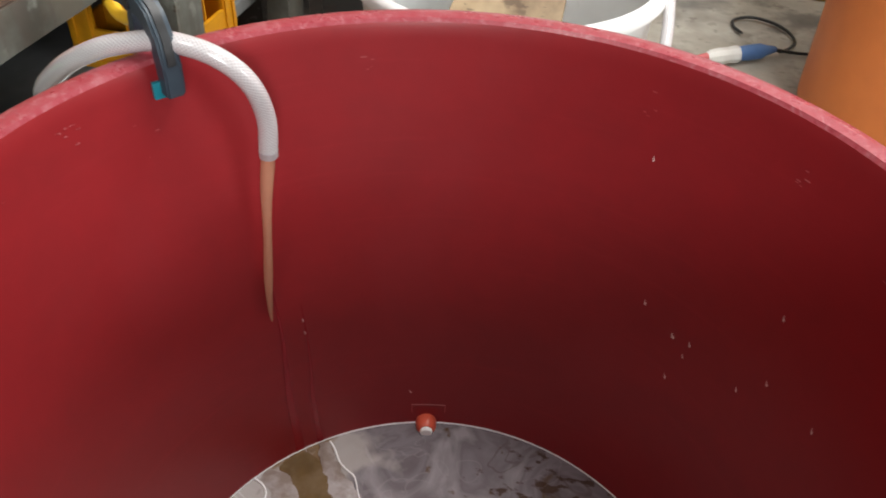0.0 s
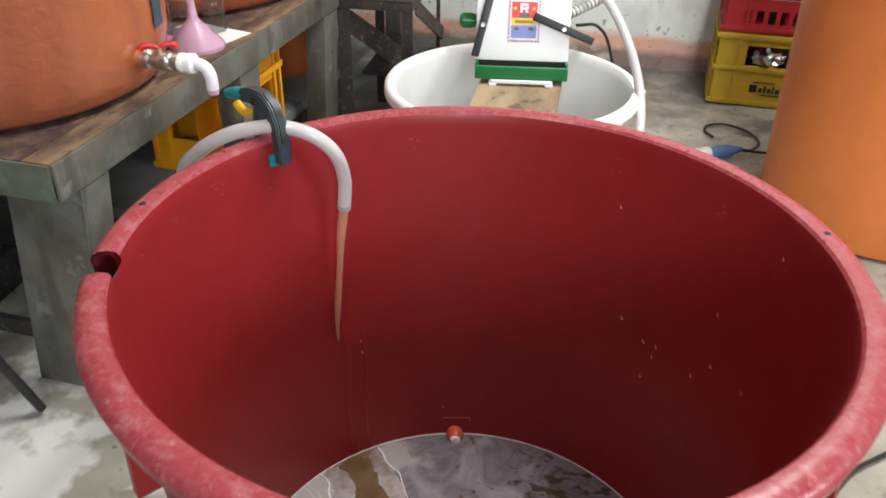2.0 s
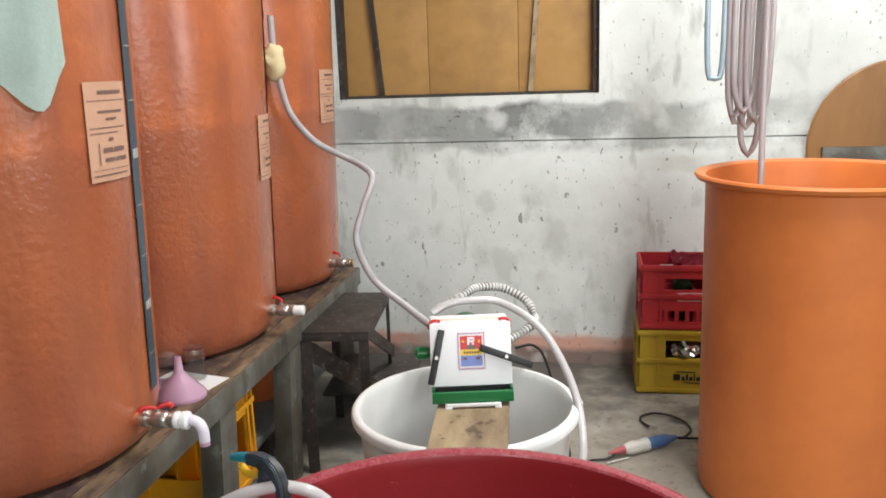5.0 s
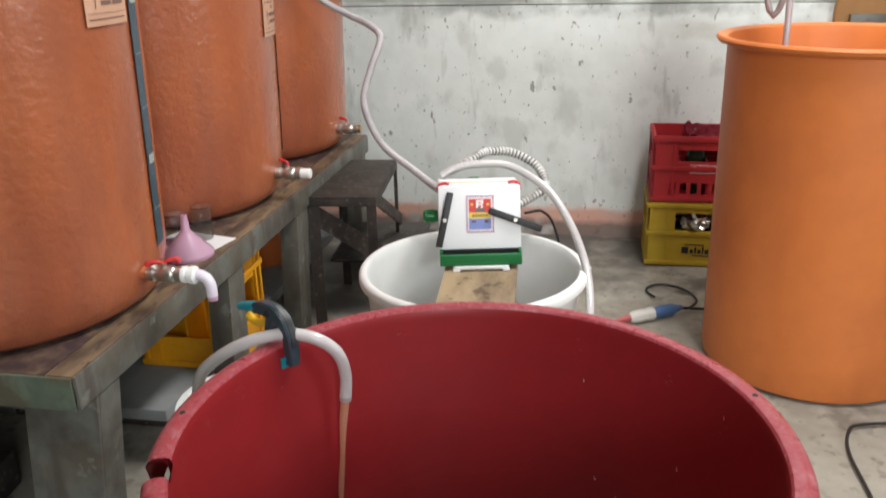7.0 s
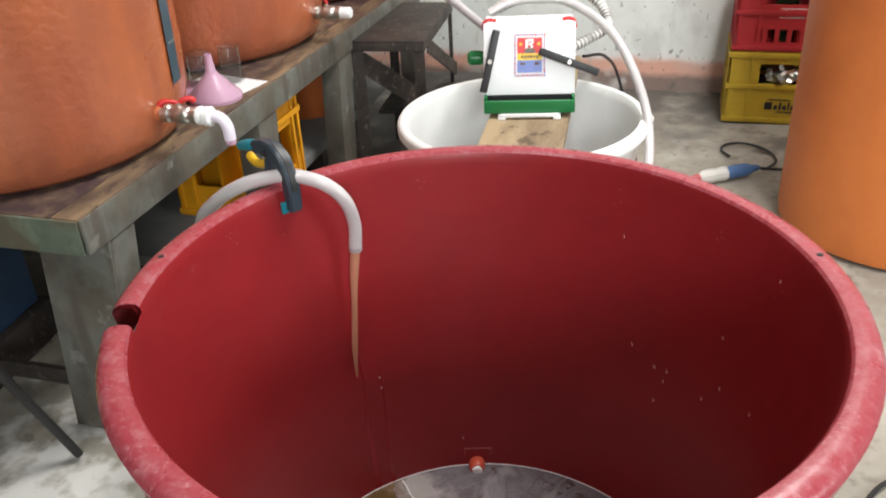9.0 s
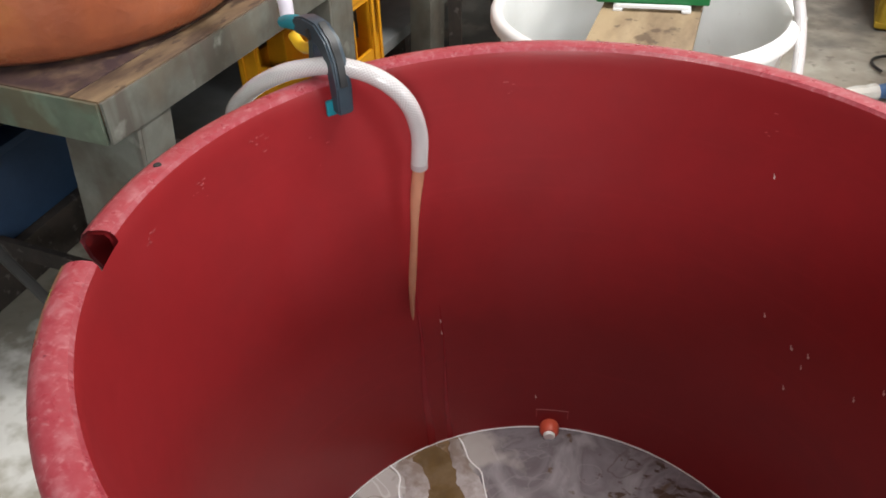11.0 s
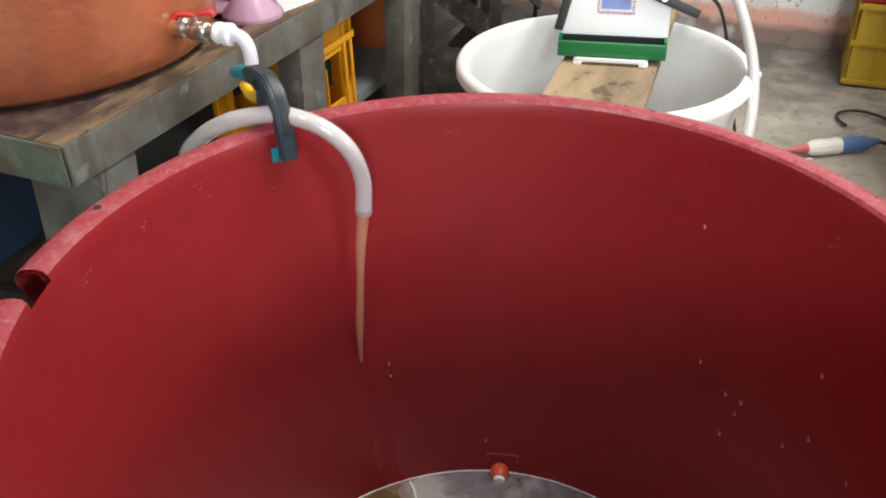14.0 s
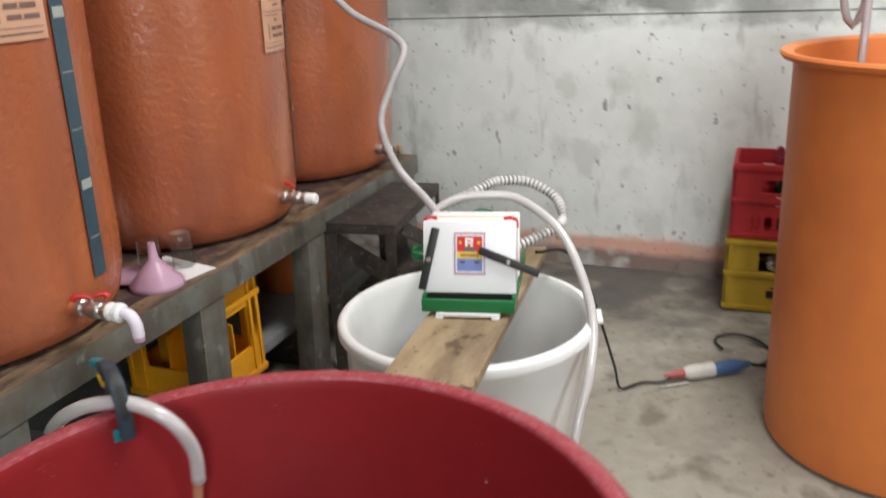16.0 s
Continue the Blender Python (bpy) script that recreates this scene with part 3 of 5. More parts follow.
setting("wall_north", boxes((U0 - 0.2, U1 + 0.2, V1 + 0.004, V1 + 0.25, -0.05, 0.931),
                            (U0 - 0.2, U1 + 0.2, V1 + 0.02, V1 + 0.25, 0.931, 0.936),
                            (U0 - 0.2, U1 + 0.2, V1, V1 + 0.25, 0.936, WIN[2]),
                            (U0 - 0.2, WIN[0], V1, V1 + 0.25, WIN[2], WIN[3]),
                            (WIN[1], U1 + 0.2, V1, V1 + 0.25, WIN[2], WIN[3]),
                            (U0 - 0.2, U1 + 0.2, V1, V1 + 0.25, WIN[3], H)), M_WALL, "rough pale grey plaster wall, dark damp stains, darker foot")
setting("wall_west", boxes((U0 - 0.2, U0, V0, V1, -0.05, H)), M_WALLW, "wall behind the bench, coloured dark for the shade under it")
setting("wall_east", boxes((U1, U1 + 0.2, V0, V1, -0.05, 1.14), (U1, U1 + 0.2, V0, V1, 1.54, H), (U1, U1 + 0.2, V0, -0.10, 1.14, 1.54), (U1, U1 + 0.2, 0.70, V1, 1.14, 1.54)), M_WALLB, "plain unseen plaster wall, toned down against bounce, small opening")
setting("wall_south", boxes((U0 - 0.2, 1.0, V0 - 0.2, V0, -0.05, H), (2.2, U1 + 0.2, V0 - 0.2, V0, -0.05, H), (1.0, 2.2, V0 - 0.2, V0, -0.05, 1.34), (1.0, 2.2, V0 - 0.2, V0, 2.46, H)), M_WALLB, "plain unseen plaster wall, toned down against bounce, large opening")
setting("ceiling", boxes((U0 - 0.2, U1 + 0.2, V0 - 0.2, V1 + 0.25, H, H + 0.2)), M_CEIL, "plain unseen plaster ceiling, toned down against bounce")

win = thing("window_1", ROOM @ pose(0, V1 + 0.10, 0), "wall opening closed with brown boards and battens", "window", kind="structure")
w0, w1, wz0, wz1 = WIN
for a, b in ((w0, w0 + 0.37), (w0 + 0.372, w0 + 0.74), (w0 + 0.742, w1)):
    part("board", boxes((a, b, 0, 0.015, wz0, wz1), bevel=0.001), M_BOARD, win)
part("window_frame", boxes((w0, w0 + 0.022, -0.06, -0.001, wz0, wz1), (w1 - 0.022, w1, -0.06, -0.001, wz0, wz1), (w0 + 0.022, w1 - 0.022, -0.03, -0.001, wz0, wz0 + 0.012)), M_RUST, win)
part("batten", beam((w0 + 0.12, -0.012, wz1), (w0 + 0.17, -0.012, wz0 + 0.013), 0.022, 0.02), M_RUST, win)
part("batten", beam((w0 + 0.84, -0.012, wz1), (w0 + 0.79, -0.012, wz0 + 0.013), 0.022, 0.02), M_PLANK, win)

# ---- red tub ----
TUB = (0.1965, 0.5897)
NOTCH = (193.6, 200.2)
tub = thing("tub", pose(TUB[0], TUB[1], 0.002, -0.2, 0.64, 0), "large dark red plastic vat with a scuffed notched rim", "vat")
slope = [(0.2955 + 0.0525 * k / 12, 0.07 + 0.535 * k / 12) for k in range(1, 12)] + [(0.3478, 0.605), (0.3488, 0.6155)]
wall_in = [(0, 0.030), (0.20, 0.030), (0.278, 0.032), (0.291, 0.042), (0.2955, 0.07)] + slope


def in_notch(a):
    return NOTCH[0] < a < NOTCH[1]


part("body", lathe(wall_in + [(0.3505, 0.621)], 180, skip=lambda a, k: in_notch(a) and k >= len(wall_in) - 1), M_RED, tub)
part("shell", lathe([(0.3655, 0.588), (0.3725, 0.601), (0.3755, 0.614), (0.3735, 0.6195), (0.3690, 0.6215), (0.3590, 0.6218), (0.3555, 0.618), (0.3535, 0.604), (0.345, 0.55), (0.320, 0.30), (0.299, 0.02), (0.291, 0.0), (0, 0.0)], 180,
                    skip=lambda a, k: in_notch(a) and k < 7), M_RED, tub, "dark red outer wall")
part("rim", lathe([(0.3505, 0.621), (0.353, 0.6245), (0.360, 0.626), (0.370, 0.625), (0.3765, 0.621), (0.3795, 0.615), (0.3762, 0.600), (0.3690, 0.588), (0.3655, 0.588)], 180,
                  skip=lambda a, k: in_notch(a)), M_RIM, tub, "scuffed pinkish-red rolled rim")


def wall_patch(bm, a0, a1, z0, z1, lift):
    """A small patch lying on the vat's inner wall."""
    n = max(1, int((a1 - a0) / 1.5))
    rows = []
    for z in (z0, z1):
        r = 0.2955 + 0.0525 * (z - 0.07) / 0.535 - lift
        rows.append([bm.verts.new((r * math.cos(radians(a0 + (a1 - a0) * i / n)), r * math.sin(radians(a0 + (a1 - a0) * i / n)), z)) for i in range(n + 1)])
    for i in range(n):
        bm.faces.new((rows[0][i], rows[0][i + 1], rows[1][i + 1], rows[1][i]))


splash = bmesh.new()
for a, z, w in ((48.8, 0.344, 0.8), (45.1, 0.348, 0.6), (45.6, 0.330, 0.4), (47.4, 0.292, 0.6), (33.4, 0.346, 0.5), (28.8, 0.381, 0.6), (56.0, 0.362, 0.6), (31.5, 0.449, 0.5), (17.4, 0.392, 0.6), 
                (103.8, 0.135, 0.4), (127.4, 0.281, 0.35), (127.3, 0.262, 0.35), (20, 0.57, 0.4), (62, 0.52, 0.3)):
    wall_patch(splash, a + 1.0 - w * 0.4, a + 1.0 + w * 0.35, z + 0.0025, z + 0.0060, 0.0008)
    wall_patch(splash, a + 1.0 + w * 0.2, a + 1.0 + w * 0.5, z + 0.0055, z + 0.0085, 0.001)
tagged(part("splash_marks", splash, M_SPECK, tub), kind="stuff")
rnd = random.Random(12)
scuff = bmesh.new()
for a, z, n in ((160.5, 0.594, 7), (174.0, 0.590, 7), (187.0, 0.585, 6), (150.0, 0.56, 3), (112, 0.585, 4), (66, 0.57, 4), (40, 0.58, 5), (20, 0.56, 4)):
    for _ in range(n):
        a1, z1, w = a + rnd.gauss(0, 0.9), z + rnd.gauss(0, 0.008), rnd.uniform(0.12, 0.55)
        wall_patch(scuff, a1 - w, a1 + w, z1, z1 + rnd.uniform(0.0005, 0.0015), 0.0007)
tagged(part("scuffs", scuff, M_SCUFF, tub), kind="stuff")
for a0, w, z1 in ((128.2, 0.8, 0.31), (133.6, 1.2, 0.36)):
    wet = bmesh.new()
    last = None
    for k in range(41):
        z = 0.084 + (z1 - 0.084) * k / 40
        r = 0.2955 + 0.0525 * (z - 0.07) / 0.535 - 0.0006
        mid, half = a0 + 0.25 * math.sin(z * 35 + a0), w * (1 - k / 42)
        row = [wet.verts.new((r * math.cos(radians(a)), r * math.sin(radians(a)), z)) for a in (mid - half, mid, mid + half)]
        if last:
            wet.faces.new((last[0], last[1], row[1], row[0]))
            wet.faces.new((last[1], last[2], row[2], row[1]))
        last = row
    part("wet_streak", wet, M_WET, tub, "dark wet run of wine")
for a0, a1, z0, z1 in ((96.0, 104.6, 0.1168, 0.1185), (96.0, 96.3, 0.104, 0.117), (104.3, 104.6, 0.104, 0.117)):
    bm = bmesh.new()
    wall_patch(bm, a0, a1, z0, z1, 0.0012)
    part("moulded_line", bm, M_RIDGE if a1 - a0 > 1 else M_SCUFF, tub)
for a in (-128, -36, 60, 120, 30, 160):
    bm = slab([(0.3450, 0.540), (0.3725, 0.540), (0.3725, 0.606), (0.3580, 0.612)], -0.005, 0.005, 0.0008)
    part("gusset", bm, M_RED, tub, at=pose(0, 0, 0, 0, 0, a))
for a in (15.7, 178.7):
    part("screw_hole", lathe([(0, 0.6268), (0.0032, 0.6268), (0.0038, 0.6255)], 12), M_DARK, tub, at=pose(0.3625 * math.cos(radians(a)), 0.3625 * math.sin(radians(a)), 0))

# ---- wine in the tub ----
LEVEL = 0.0865
M_FOAM = bpy.data.materials.new("murky_wine_with_foam")
M_FOAM.use_nodes = True
nt = M_FOAM.node_tree
b = nt.nodes["Principled BSDF"]
tc = nt.nodes.new("ShaderNodeTexCoord")
warp = nt.nodes.new("ShaderNodeTexNoise")
warp.inputs["Scale"].default_value, warp.inputs["Detail"].default_value, warp.inputs["Distortion"].default_value = 7, 5, 1.6
nt.links.new(tc.outputs["Object"], warp.inputs["Vector"])
ramp = nt.nodes.new("ShaderNodeValToRGB")
for pos, col in ((0.30, (0.07, 0.036, 0.014, 1)), (0.385, (0.10, 0.066, 0.048, 1)), (0.44, (0.125, 0.108, 0.115, 1)), (0.52, (0.19, 0.17, 0.185, 1)), (0.58, (0.15, 0.132, 0.142, 1)), (0.70, (0.27, 0.25, 0.262, 1))):
    e = ramp.color_ramp.elements.new(pos)
    e.color = col
for _ in range(2):
    ramp.color_ramp.elements.remove(ramp.color_ramp.elements[0 if _ == 0 else -1])
nt.links.new(warp.outputs["Fac"], ramp.inputs["Fac"])
nt.links.new(ramp.outputs["Color"], b.inputs["Base Color"])
flecks(M_FOAM, 12, 0.20, (0.38, 0.35, 0.33), 0.8, soft=0.10, near=(-0.215, 0.215, LEVEL, 0.12))
flecks(M_FOAM, 16, 0.30, (0.15, 0.085, 0.03), 0.9, soft=0.08, near=(-0.225, 0.235, LEVEL, 0.11))
flecks(M_FOAM, 62, 0.43, (0.055, 0.030, 0.016), 0.85, (0.7, 1.2, 1), 0.07, near=(0.12, 0.19, LEVEL, 0.16))
flecks(M_FOAM, 34, 0.66, (0.09, 0.05, 0.02), 0.8, soft=0.05)
veins(M_FOAM, 9, 0.016, (0.06, 0.035, 0.02), 0.35, None, 0.42)
veins(M_FOAM, 6, 0.010, (0.50, 0.47, 0.47), 0.6, (-0.21, 0.17, LEVEL, 0.13), 0.46, 2.0)
veins(M_FOAM, 11, 0.010, (0.40, 0.37, 0.375), 0.14, None, 0.55)
b.inputs["Roughness"].default_value = 0.16
bp = nt.nodes.new("ShaderNodeBump")
bp.inputs["Strength"].default_value, bp.inputs["Distance"].default_value = 0.25, 0.003
nt.links.new(warp.outputs["Fac"], bp.inputs["Height"])
nt.links.new(bp.outputs["Normal"], b.inputs["Normal"])
wine = tagged(part("wine", lathe([(0, LEVEL)] + [(0.2978 * k / 12, LEVEL) for k in range(1, 13)] + [(0.2955, LEVEL - 0.012), (0.285, LEVEL - 0.03), (0, LEVEL - 0.04)], 90), M_FOAM, None, at=pose(TUB[0], TUB[1], 0)),
              "murky brownish grey wine with streaky foam in the vat", "wine")
part("foam_ring", tube([(0.2962 * math.cos(a), 0.2962 * math.sin(a), LEVEL + 0.0005) for a in np.linspace(0, 2 * math.pi, 50)], 0.0010, 6, step=0.02), M_PAPER, wine, "pale foam line along the edge")

M_SCUM = mat("pale_wine_foam", (0.40, 0.365, 0.36), (0.30, 0.265, 0.26), (0.20, 0.155, 0.13), rough=0.35, grain=130, coarse=30, amount=0.7, stain_at=0.52, bump=0.5, bump_dist=0.002)
M_LEES = mat("brown_wine_lees", (0.115, 0.070, 0.026), (0.085, 0.050, 0.020), (0.16, 0.11, 0.06), rough=0.2, grain=60, coarse=22, amount=0.7, bump=0.3)


def raft(name, line, half, height, material, label):
    """A low rounded band of foam floating along a line, ragged at its edges."""
    bm = bmesh.new()
    q = smooth_line(line, 0.004)
    way = np.gradient(q, axis=0)
    way /= np.linalg.norm(way, axis=1)[:, None]
    last = None
    for i, (c, w) in enumerate(zip(q, way)):
        t = i / (len(q) - 1)
        side = np.array((-w[1], w[0], 0))
        fat = half * (0.25 + 0.75 * math.sin(math.pi * min(1, 0.12 + 0.80 * t)))
        row = []
        for k in range(9):
            e = -1 + k / 4
            rag = 1 + 0.7 * noise.noise(Vector((c[0] * 40, c[1] * 40, e * 1.3))) + 0.3 * noise.noise(Vector((c[0] * 130, c[1] * 130, e)))
            p = c + side * e * fat * rag
            row.append(bm.verts.new((p[0], p[1], LEVEL + 0.0004 + height * (1 - e * e) * (0.7 + 0.5 * noise.noise(Vector((p[0] * 90, p[1] * 90, 2)))))))
        if last:
            for k in range(8):
                bm.faces.new((last[k], last[k + 1], row[k + 1], row[k]))
        last = row
    return part(name, bm, material, wine, label)


raft("lees_patch", [(-0.212, 0.203, 0), (-0.192, 0.190, 0), (-0.170, 0.165, 0), (-0.150, 0.130, 0), (-0.125, 0.085, 0)], 0.030, 0.0010, M_LEES, "brown lees where the stream falls")
raft("foam_raft", [(-0.176, 0.232, 0), (-0.168, 0.212, 0), (-0.150, 0.190, 0), (-0.128, 0.160, 0), (-0.104, 0.115, 0)], 0.015, 0.0035, M_SCUM, "pale floating foam")
raft("foam_raft", [(-0.236, 0.172, 0), (-0.218, 0.166, 0), (-0.203, 0.148, 0), (-0.192, 0.115, 0), (-0.178, 0.070, 0)], 0.016, 0.0035, M_SCUM, "pale floating foam")
for line in ([(-0.170, 0.238, 0), (-0.154, 0.218, 0), (-0.136, 0.196, 0), (-0.112, 0.168, 0), (-0.090, 0.120, 0)], [(-0.246, 0.164, 0), (-0.236, 0.158, 0), (-0.221, 0.138, 0), (-0.208, 0.105, 0), (-0.196, 0.060, 0)]):
    bent = [(p[0] + 0.007 * noise.noise(Vector((p[0] * 30, p[1] * 30, 5))), p[1] + 0.007 * noise.noise(Vector((p[0] * 30, p[1] * 30, 9))), LEVEL + 0.0008) for p in smooth_line(line, 0.012)]
    part("foam_line", tube(bent, 0.0015, 6, step=0.006, taper=lambda t: 1 - 0.6 * t), M_PAPER, wine, "thin white foam edge")

# ---- hose over the rim, clamp, falling wine ----
hose = tagged(part("hose", tube([(-0.006, 0.821, 0.525), (-0.002, 0.816, 0.569), (-0.008, 0.802, 0.611), (-0.033, 0.795, 0.6365), (-0.072, 0.793, 0.646), (-0.106, 0.790, 0.6425), (-0.141, 0.790, 0.631),
                                 (-0.187, 0.802, 0.601), (-0.232, 0.829, 0.552), (-0.265, 0.880, 0.460), (-0.285, 0.95, 0.34), (-0.29, 1.03, 0.22)], 0.0092, 18, step=0.004), M_HOSE),
              "clear braided hose hung over the vat's rim", "hose")
part("cut_end", tube([(-0.0061, 0.8212, 0.5238), (-0.0058, 0.8208, 0.527), (-0.0054, 0.8203, 0.531)], 0.0094, 16, step=0.002), M_CLEARHOSE, hose, "pale cut hose end")
stream = tagged(part("wine_stream", tube([(-0.006, 0.8205, 0.526), (-0.0115, 0.817, 0.482), (-0.0165, 0.816, 0.422), (-0.0235, 0.817, 0.349), (-0.0270, 0.818, 0.273), (-0.0300, 0.818, 0.205)], 0.0064, 10, step=0.006,
                                     taper=lambda t: (1.0 - 0.45 * min(1, t * 1.5)) * (1 + 0.13 * math.sin(15 * t + 0.6)) * (1 if t < 0.55 else max(0.10, 1 - (t - 0.55) / 0.5))), M_WINE), "thin stream of pinkish wine falling from the hose", "wine")
part("stream_tail", tube([(-0.0262, 0.818, 0.300), (-0.0300, 0.8178, 0.215), (-0.0370, 0.815, 0.150), (-0.0450, 0.811, 0.089)], 0.0030, 10, step=0.008, taper=lambda t: 0.6 + 2.4 * t), M_VEIL, stream, "sheer veil of splashing wine")
clamp = thing("clamp", pose(-0.0700, 0.7850, 0.6040, 0, 0, 140), "slate grey and teal spring clamp gripping hose and rim", "clamp")


part("jaw", slab([(-0.007, -0.004), (0.008, -0.004), (0.008, 0.036), (0.013, 0.052), (0.026, 0.062), (0.058, 0.060), (0.084, 0.054), (0.086, 0.071), (0.060, 0.079), (0.030, 0.081), (0.008, 0.070), (-0.004, 0.050), (-0.007, 0.026)], -0.0085, 0.0085, 0.002), M_CLAMP, clamp)
part("rib", slab([(-0.0085, 0.026), (-0.0052, 0.050), (0.007, 0.071), (0.029, 0.0825), (0.029, 0.080), (0.009, 0.068), (-0.002, 0.048), (-0.006, 0.026)], -0.004, 0.004, 0.0005), M_BLACK, clamp)
part("pivot", lathe([(0, -0.0105), (0.005, -0.0105), (0.006, -0.0095), (0.006, 0.0095), (0.005, 0.0105), (0, 0.0105)], 16, m=pose(0.044, 0, 0.066, 90, 0, 0)), M_BLACK, clamp)
part("jaw_pad", boxes((0.0060, 0.0105, -0.0080, 0.0150, -0.0075, 0.0085), bevel=0.001), M_TEAL, clamp, "teal rubber pad")
part("grip", tube([(0.078, 0, 0.064), (0.100, 0.002, 0.060), (0.1245, 0.004, 0.053)], 0.0085, 12, step=0.004, taper=lambda t: 1 - 0.25 * t * t), M_TEAL, clamp, "teal grip")
part("trigger", tube([(0.054, 0, 0.050), (0.072, 0, 0.040), (0.094, 0, 0.036), (0.110, 0, 0.042)], 0.006, 10, step=0.004), M_YEL2, clamp, "yellow release lever")
part("back_jaw", slab([(0.040, 0.06), (0.052, 0.062), (0.060, 0.03), (0.056, -0.014), (0.047, -0.014), (0.046, 0.03)], -0.007, 0.007, 0.0015), M_CLAMP, clamp)

# drain plug low on the inner wall
plug = thing("drain_plug", pose(0.142, 0.8815, 0.0895, 0, 0, 101), "small red and white drain plug in the vat's wall", "plug")
part("flange", lathe([(0, -0.002), (0.0125, -0.002), (0.0138, 0.003), (0.0128, 0.012), (0.0100, 0.0165), (0, 0.0165)], 24, m=pose(0, 0, 0, 0, -90, 0)), M_PLUGRED, plug)
part("stopper", lathe([(0, 0.016), (0.0082, 0.016), (0.0084, 0.0185), (0.0068, 0.0215), (0, 0.022)], 20, m=pose(0, 0, 0, 0, -90, 0)), M_WHITE, plug, "white stopper")

# ---- work bench with the tanks ----
BZ = 0.50
BU, BV0, BV1 = -0.566, 0.855, 2.70
bench = thing("work_bench", ROOM, "old grey painted steel bench with a stained plank top", "bench")
part("front_rail", boxes((BU - 0.006, BU, BV0, BV1, BZ - 0.062, BZ), (BU - 0.05, BU - 0.0065, BV0, BV1, BZ - 0.062, BZ - 0.056), bevel=0.0012), M_GREYPAINT, bench)
part("end_rail", boxes((-1.30, BU - 0.0065, BV0 - 0.006, BV0 - 0.0005, BZ - 0.062, BZ), bevel=0.0012), M_GREENPAINT, bench, "greenish grey end rail")
part("back_rail", boxes((-1.306, -1.30, BV0, BV1, BZ - 0.062, BZ)), M_GREYPAINT, bench)
part("far_rail", boxes((-1.30, BU - 0.0065, BV1 + 0.0005, BV1 + 0.006, BZ - 0.062, BZ)), M_GREYPAINT, bench)
k = 0
part("edge_board", boxes((BU - 0.058, BU - 0.0075, BV0 + 0.001, BV1 - 0.001, BZ - 0.035, BZ + 0.0015), bevel=0.002), M_EDGEWOOD, bench, "worn paler front board")
u = BU - 0.061
while u > -1.28:
    w = (0.24, 0.18, 0.2, 0.17, 0.14)[k % 5]
    w = min(w, u + 1.299)
    part("plank", boxes((u - w + 0.003, u, BV0 + 0.001, BV1 - 0.001, BZ - 0.035, BZ + 0.001 - 0.0015 * (k % 2)), bevel=0.002), M_WOOD, bench)
    u -= w
    k += 1
for v, w, d, lean in ((0.905, 0.145, 0.075, -0.05), (1.455, 0.055, 0.09, -0.02), (1.93, 0.055, 0.09, -0.02), (2.58, 0.055, 0.09, 0.0)):
    for u, tilt in ((BU - 0.004 - w, lean), (-1.29, 0.0)):
        leg = boxes((u, u + w, v, v + 0.008, 0, BZ - 0.063), (u + w - 0.008, u + w, v + 0.0085, v + d, 0, BZ - 0.063), bevel=0.0012)
        for q in leg.verts:
            q.co.x += tilt * (1 - q.co.z / (BZ - 0.063))
        part("leg", leg, M_GREYPAINT, bench)
part("brace", beam((-1.25, 0.93, 0.10), (BU - 0.06, 0.93, 0.10), 0.012, 0.035), M_RUST, bench)
shelf = tagged(part("shelf_slab", boxes((-1.28, -0.69, 1.30, 2.62, 0.125, 0.155), bevel=0.003), M_SLAB, None, at=ROOM), "grey slab shelf under the bench", "shelf")
part("bearer", boxes((-1.28, -0.70, 1.46, 1.50, 0.0, 0.125)), M_RUST, shelf)
part("bearer", boxes((-1.28, -0.70, 2.02, 2.06, 0.0, 0.125)), M_RUST, shelf)


def rad(z):
    return 0.311 + 0.026 * z


